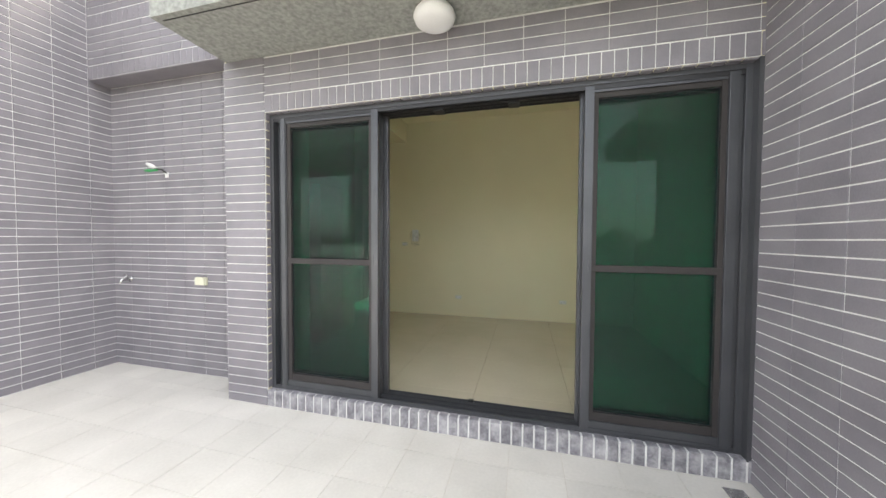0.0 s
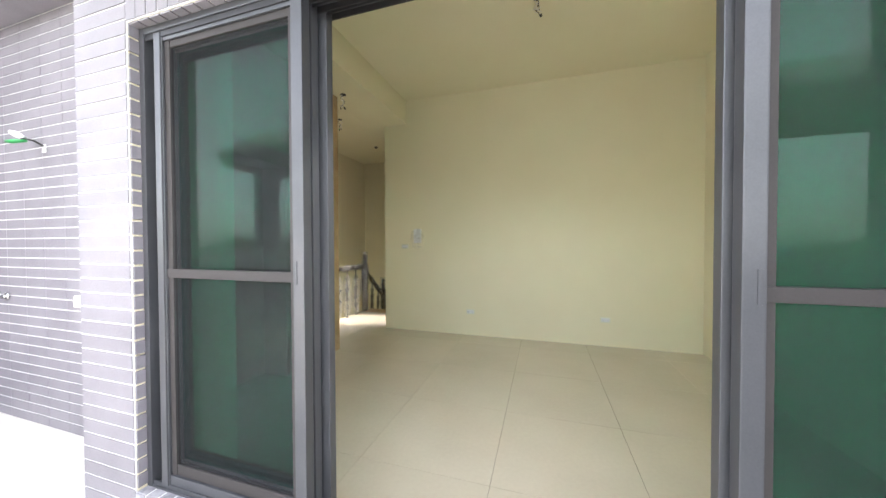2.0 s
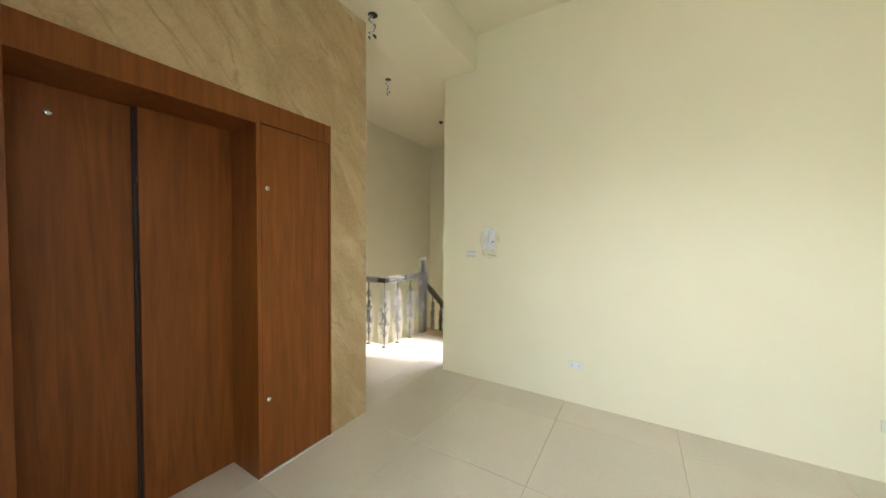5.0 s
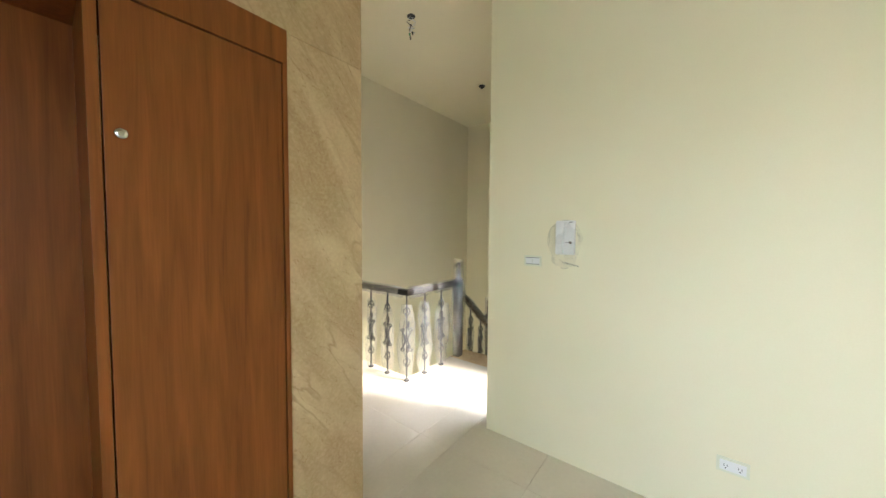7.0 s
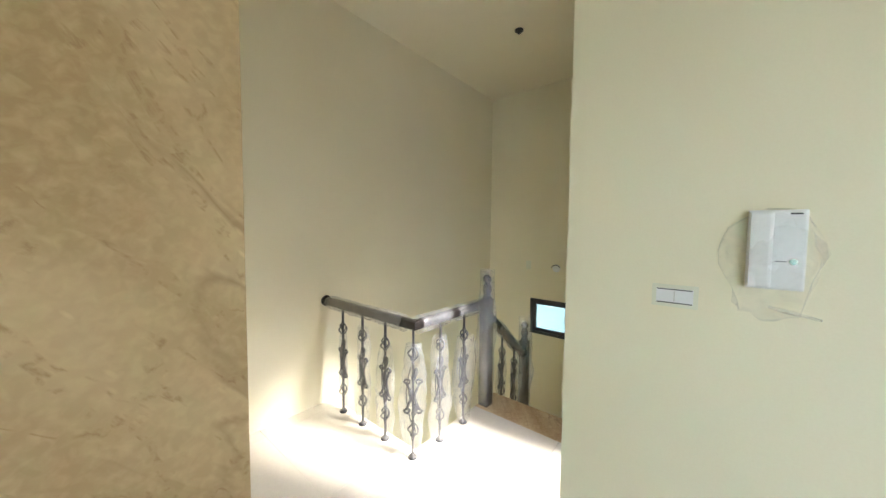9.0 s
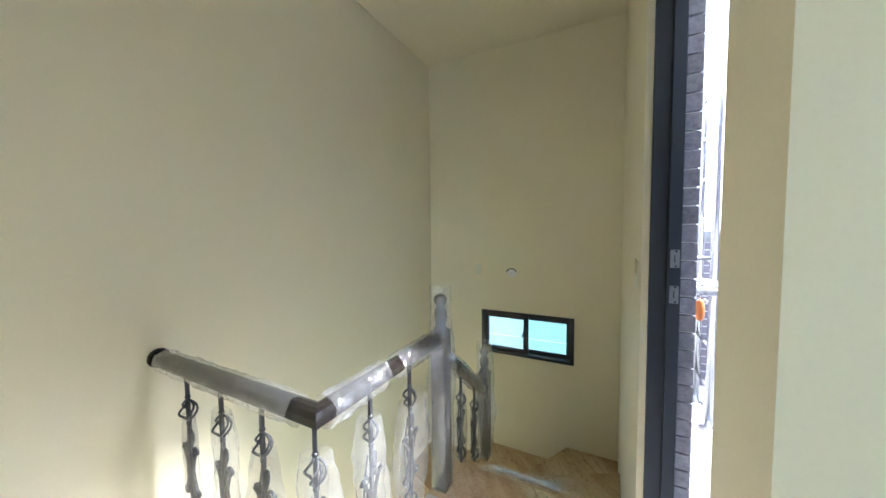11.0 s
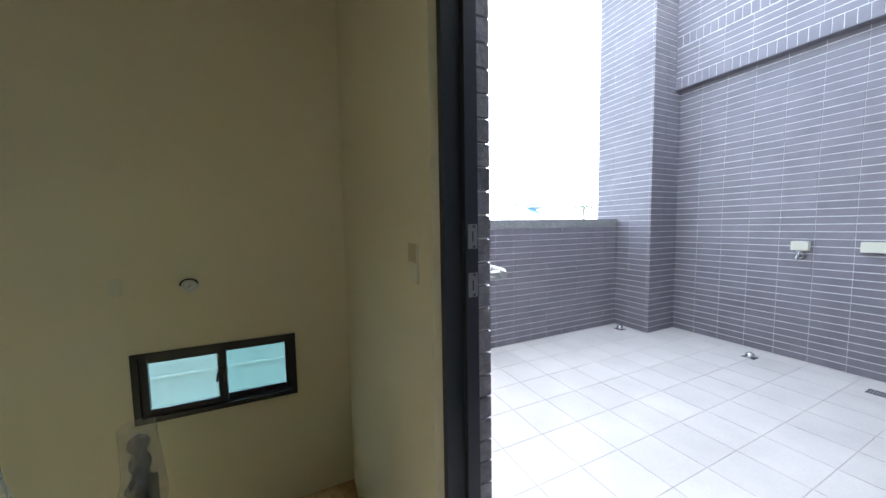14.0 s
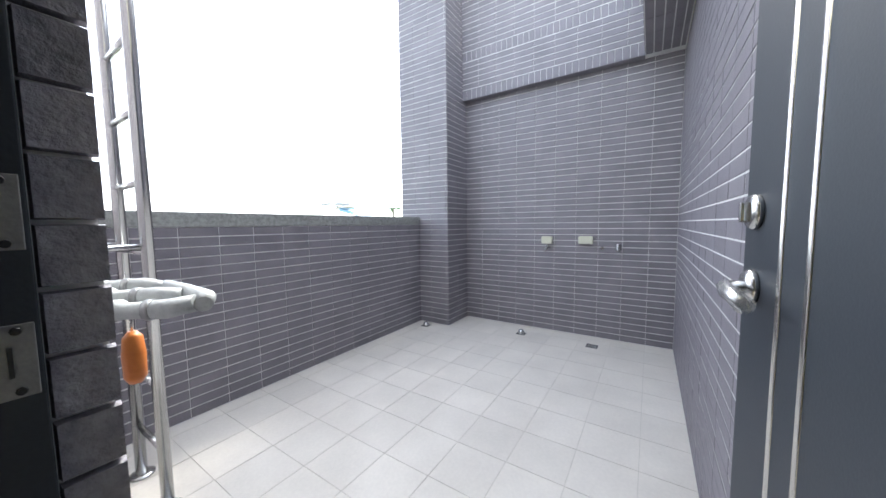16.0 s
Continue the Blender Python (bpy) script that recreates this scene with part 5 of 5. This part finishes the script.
# rooftop things just above the parapet line
heater = thing("roof_water_heater", (20.0, 26.5, -1.2), "far rooftop solar heater with a blue-grey slanted panel", "solar heater")
bm = bmesh.new()
slab(bm, [(19.2, 27.6), (21.4, 25.6), (22.3, 26.6), (20.1, 28.6)], 2.45, 2.55)
bm.transform(Matrix.Translation((20.5, 27, 2.5)) @ Matrix.Rotation(radians(24), 4, "X") @ Matrix.Translation((-20.5, -27, -2.5)))
part("panel", bm, FARROOF, heater)
part("tank", tube(bmesh.new(), [(19.4, 28.2, 3.1), (20.7, 27.1, 3.1)], 0.28, 12), STEEL, heater)
for x, y in ((19.4, 28.2), (20.7, 27.1), (22.0, 26.2)):
    part("post", tube(bmesh.new(), [(x, y, -1.2), (x, y, 3.0)], 0.05, 8), STEEL, heater)
part("mast", tube(bmesh.new(), [(18.55, 28.2, -1.2), (18.55, 28.2, 3.76)], 0.03, 6), STEEL, heater)
part("header_box", boxes((18.25, 18.85, 27.9, 28.5, 3.75, 4.25), bevel=0.03), WHITE, heater, "white square tank on a mast")
part("platform", tube(bmesh.new(), [(18.1, 28.6, 3.3), (19.3, 27.7, 3.36), (20.1, 27.0, 3.36)], 0.12, 6), GREY_PIPE, heater)
part("mast_arm", tube(bmesh.new(), [(18.9, 27.9, 3.5), (19.2, 27.7, 3.62)], 0.03, 6), ORANGE, heater)
rh = thing("roof_house", (21, 27, -10), "far pale house whose roof carries the heater", "house")
part("wall", boxes((15, 27, 24.5, 33, -10, -1.2)), FARWALL, rh)
palm = thing("palm_tree", (23.2, 24.6, -10), "far palm tree with drooping green fronds", "tree")
part("trunk", tube(bmesh.new(), [(23.2, 24.6, -10), (23.3, 24.6, -4), (23.2, 24.6, 2.9)], [0.22, 0.17, 0.13], 8), JOINT_IN, palm)
bm = bmesh.new()
for k in range(15):
    a, ln = k * 2.4, 1.5 + 0.3 * math.sin(k * 5.1)
    prev = None
    for i in range(7):
        f = i / 6
        r, zz, w = ln * f, 2.95 + 0.75 * f - 1.35 * f * f, 0.16 * (1 - f * 0.85)
        cx, cy = 23.2 + r * math.cos(a), 24.6 + r * math.sin(a)
        pair = [bm.verts.new((cx - w * math.sin(a), cy + w * math.cos(a), zz - 0.05)), bm.verts.new((cx, cy, zz)), bm.verts.new((cx + w * math.sin(a), cy - w * math.cos(a), zz - 0.05))]
        if prev:
            bm.faces.new((prev[0], prev[1], pair[1], pair[0]))
            bm.faces.new((prev[1], prev[2], pair[2], pair[1]))
        prev = pair
part("crown", bm, FOLIAGE, palm)
rnd = random.Random(4)
bm = bmesh.new()
for k in range(620):
    x = rnd.uniform(-120, 120)
    y = rnd.choice((-62, -62, 105)) + rnd.uniform(-12, 12)
    r = rnd.uniform(1.5, 3.6)
    bmesh.ops.create_icosphere(bm, subdivisions=1, radius=r, matrix=Matrix.Translation((x, y, -10 + rnd.uniform(0.5, 6) + (5.5 * rnd.random() if y < 0 else 0))) @ Matrix.Diagonal((1, 1, rnd.uniform(0.6, 1.2), 1)))
solo("far_trees", bm, FOLIAGE, "distant row of dark green trees", "trees", kind="stuff")


# ---- tiles: walls, sills, floors ----
def bed(owner, name, *rows):
    part(name, boxes(*rows), GROUT, owner, "white joint mortar")


T = 0.0035
# pillar, lintel and reveals
CT = SOFFIT - 0.002
bed(wall_front, "joint_bed", (PIL0, DOOR0 + 0.002, FACE - 0.004, FACE, OUT, CT), (DOOR0 + 0.002, DOOR1, FACE - 0.004, FACE, HEAD - 0.001, CT), (PIL0 - 0.004, PIL0, FACE - 0.004, RECESS, OUT, CT))
clad(wall_front, "tile", TILE, (PIL0, FACE - 0.004, OUT), X, Z, [(0.0, DOOR0 - PIL0, 0, CT - OUT)], (0.37, 0.068), (0.372, 0.0619), T, (0.5, 0, 1.3), 60)
clad(wall_front, "tile", TILE, (PIL0 - 0.004, RECESS, OUT), NY, Z, [(0, RECESS - FACE + 0.004, 0, CT - OUT)], (0.32, 0.068), (0.318, 0.0619), T, (0.3, 0, 1.3), 60)
clad(wall_front, "soldier_tile", TILE, (DOOR0, FACE - 0.004, HEAD), X, Z, [(0, DOOR1 - DOOR0 + 0.02, 0, 0.125)], SOLDIER, SSIZE, T, (2, 0, 2.4), 60)
clad(wall_front, "tile", TILE, (DOOR0, FACE - 0.004, HEAD + 0.127), X, Z, [(0, DOOR1 - DOOR0 + 0.02, 0, CT - HEAD - 0.127)], BRICK, BSIZE, T, (2, 0, 2.6), 80)
clad(wall_front, "reveal_tile", TILE, (DOOR0 + 0.002, FACE, SILL), Y, Z, [(0, 0.04, 0, HEAD - SILL)], (0.05, 0.068), (0.048, 0.059), 0.006, (0.6, 0, 1.3), 60)
clad(wall_front, "lintel_tile", TILE, (DOOR0, FACE, HEAD - 0.002), X, NY, [(0, DOOR1 - DOOR0, -0.04, 0)], (0.068, 0.05), (0.060, 0.048), 0.006, (2, 0, 2.3), 60)
# sill of upright tiles
sill = setting("door_sill_ledge", boxes((DOOR0, RIGHT, FACE - 0.004, 0.0, SILL - 0.05, SILL - 0.012), (DOOR0, RIGHT, FACE - 0.004, FACE, OUT, SILL - 0.05)), GROUT, "grey tiled sill under the sliding door with uneven mortar", "sill")
clad(sill, "sill_tile", SMEAR, (DOOR0, FACE - 0.004, OUT), X, Z, [(0, RIGHT - DOOR0, 0, SILL - OUT - 0.008)], (0.068, SILL - OUT - 0.006), (0.057, SILL - OUT - 0.012), 0.005, (2, 0, 0.1), 60)
clad(sill, "sill_tile", SMEAR, (DOOR0, FACE - 0.004, SILL - 0.012), X, Y, [(0, RIGHT - DOOR0, -0.012, 0.044)], (0.068, 0.06), (0.057, 0.058), 0.004, (2, 0, 0.1), 60)
# wall beside the pillar, and the band above it
bed(wall_front, "joint_bed", (LEFT, PIL0 - 0.004, RECESS - 0.004, RECESS, OUT, 2.86), (LEFT, PIL0, 0.096, 0.10, 2.86, CEIL + 0.8), (LEFT, PIL0, 0.098, 0.10, 2.856, 2.86))
part("soffit_tile", boxes((LEFT, PIL0 - 0.004, 0.094, RECESS - 0.008, 2.852, 2.8595)), TILE, wall_front)
part("soffit_tile", boxes((YARDX - 0.108, YARDX - 0.01, 4.02, COLY - 0.008, 2.942, 2.9495)), TILE, yard_beam)
clad(wall_front, "tile", TILE, (LEFT, RECESS - 0.004, OUT), X, Z, [(0, PIL0 - LEFT - 0.004, 0, 2.78)], BRICK, BSIZE, T, (-0.4, 0.2, 1.4), 300)
clad(wall_front, "soldier_tile", TILE, (LEFT, 0.096, 2.86), X, Z, [(0, PIL0 - LEFT, 0, 0.125)], SOLDIER, SSIZE, T, (-0.5, 0.1, 2.9), 60)
clad(wall_front, "tile", TILE, (LEFT, 0.096, 2.987), X, Z, [(0, PIL0 - LEFT, 0, 0.34)], BRICK, BSIZE, T, (-0.5, 0.1, 3.1), 60)
clad(wall_front, "soldier_tile", TILE, (LEFT, 0.096, 3.33), X, Z, [(0, PIL0 - LEFT, 0, 0.125)], SOLDIER, SSIZE, T, (-0.5, 0.1, 3.4), 60)
clad(wall_front, "tile", TILE, (LEFT, 0.096, 3.457), X, Z, [(0, PIL0 - LEFT, 0, 0.8)], BRICK, BSIZE, T, (-0.5, 0.1, 3.6), 60)
# terrace side walls
clad(wall_left, "tile", TILE, (LEFT, -3.2, OUT), Y, Z, [(2.48, 3.2 + RECESS, 0, 4.6), (0, 2.48, 0, 1.12)], BRICK, BSIZE, T, (LEFT, -0.3, 1.6), 300)
clad(wall_right, "tile", TILE, (RIGHT, FACE, OUT), NY, Z, [(0, 0.66, 0, 4.7), (0.66, 3.2, 0, 1.12)], BRICK, BSIZE, T, (RIGHT, -0.7, 1.4), 300)
# yard
YSIZE = (0.2316, 0.0605)
clad(yard_wall, "tile", TILE, (YARDX, COLY, YARDZ), NY, Z, [(0, COLY - YARD0, 0, 2.91)], BRICK, YSIZE, T, (YARDX, 4.9, 1.4), 300)
clad(yard_beam, "soldier_tile", TILE, (YARDX - 0.10, COLY, 2.95), NY, Z, [(0, COLY - 4.02, 0, 0.125)], SOLDIER, SSIZE, T, (YARDX, 5, 3), 60)
clad(yard_beam, "tile", TILE, (YARDX - 0.10, COLY, 3.077), NY, Z, [(0, COLY - 4.02, 0, 0.34)], BRICK, YSIZE, T, (YARDX, 5, 3.2), 60)
clad(yard_beam, "soldier_tile", TILE, (YARDX - 0.10, COLY, 3.42), NY, Z, [(0, COLY - 4.02, 0, 0.125)], SOLDIER, SSIZE, T, (YARDX, 5, 3.4), 60)
clad(yard_beam, "tile", TILE, (YARDX - 0.10, COLY, 3.547), NY, Z, [(0, COLY - 4.02, 0, 1.15)], BRICK, YSIZE, T, (YARDX, 5, 3.7), 100)
clad(yard_col, "tile", TILE, (COLX, 6.78, YARDZ), NY, Z, [(0, 6.78 - COLY, 0, 4.6)], BRICK, YSIZE, T, (COLX, 6.3, 1.6), 220)
clad(yard_col, "tile", TILE, (COLX, COLY, YARDZ), X, Z, [(0, YARDX - COLX - 0.003, 0, 4.6)], BRICK, YSIZE, T, (COLX, 6.0, 1.6), 150)
clad(parapet, "tile", TILE, (OUTX, YARD1, YARDZ), X, Z, [(0, COLX - OUTX, 0, 1.335 - YARDZ)], BRICK, (0.2314, 0.0598), T, (1.5, 6.4, 0.8), 300)
south = setting("wall_yard_south", boxes((0.5, YARDX, YARD0, YARD0 + 0.006, -0.1, 2.95)), GROUT, "grey tiled outside of the room's back wall", "wall")
clad(south, "tile", TILE, (YARDX, YARD0 + 0.006, YARDZ), NX, Z, [(0, YARDX - 0.5, 0, 2.9)], BRICK, (0.2312, 0.0615), 0.002, (2.0, YARD0, 1.3), 300)
clad(south_beam, "tile", TILE, (YARDX, 4.02, 2.95), NX, Z, [(0, YARDX - OUTX, 0, 0.64)], BRICK, YSIZE, T, (2.0, 4, 3.2), 100)
clad(south_beam, "soffit_tile", TILE, (OUTX, 4.018, 2.95), X, NY, [(0, YARDX - 0.10 - OUTX, 0, 0.31)], BRICK, YSIZE, T, (2.5, 4, 2.9), 60)
tower = setting("wall_tower", boxes((OUTX, OUTX + 0.004, JAMB1 + 0.03, FAR + 0.2, YARDZ, 3.66), (0.15, OUTX + 0.004, JAMB1 + 0.012, JAMB1 + 0.03, 0.03, 2.4)), GROUT, "grey tiled outside of the stair tower", "wall")
ROUGH = surface("rough_grey_brick", (0.18, 0.172, 0.20), (0.33, 0.32, 0.35), 0.6, 40, 120, 1.0, vary=0.12)
clad(tower, "tile", TILE, (OUTX + 0.004, JAMB1 + 0.03, YARDZ), Y, Z, [(0, FAR + 0.2 - JAMB1 - 0.03, 0, 3.6)], BRICK, YSIZE, T, (OUTX, 5, 1.3), 200)
clad(tower, "edge_tile", ROUGH, (0.152, JAMB1 + 0.012, YARDZ), X, Z, [(0, 0.052, 0, 2.36)], (0.06, 0.068), (0.058, 0.0635), 0.012, (0.2, 4.4, 1.3), 60)
# floors
clad(floor, "floor_tile", POLISHED, (0, 0.16, -0.008), X, Y, [(0, ROOM1, 0, BACK - 0.16)], (0.8, 0.8), (0.7991, 0.7991), 0.008, (2, 1, 0), 60, (-0.25, 0.55), lift=0.0, inset=0.0008)
clad(floor, "floor_tile", POLISHED, (0, 0.16, -0.008), X, Y, [(WELL0, -0.001, LIFT1 - 0.16, NY0 - 0.10), (NX0 - 0.05, 0.03, NY0 - 0.10, 4.26), (0.001, NOOK, BACK - 0.16, JAMB0 - 0.16)], (0.8, 0.8), (0.7991, 0.7991), 0.008, (-0.5, 3, 0), 60, (-0.25, 0.55), lift=0.0, inset=0.0008)
clad(terrace, "floor_tile", FLOOR_OUT, (LEFT, -7.05, OUT - 0.009), X, Y, [(0, RIGHT - LEFT, 0, 7.05 + FACE)], (0.302, 0.302), (0.2995, 0.2995), 0.009, (2, -0.8, 0), 300, (0.06, 0.15), lift=0.0, inset=0.0008)
clad(terrace, "floor_tile", FLOOR_OUT, (LEFT, -7.05, OUT - 0.009), X, Y, [(0, PIL0 - LEFT, 7.05 + FACE, 7.05 + RECESS)], (0.302, 0.302), (0.2995, 0.2995), 0.009, (2, -0.8, 0), 60, (0.06, 0.15), lift=0.0, inset=0.0008)
clad(yard, "floor_tile", FLOOR_BACK, (OUTX, YARD0, YARDZ - 0.009), X, Y, [(0, YARDX - OUTX, 0, YARD1 - YARD0)], (0.302, 0.302), (0.2992, 0.2992), 0.009, (2, 5, 0), 300, (0.25, 0.25), lift=0.0, inset=0.0008)
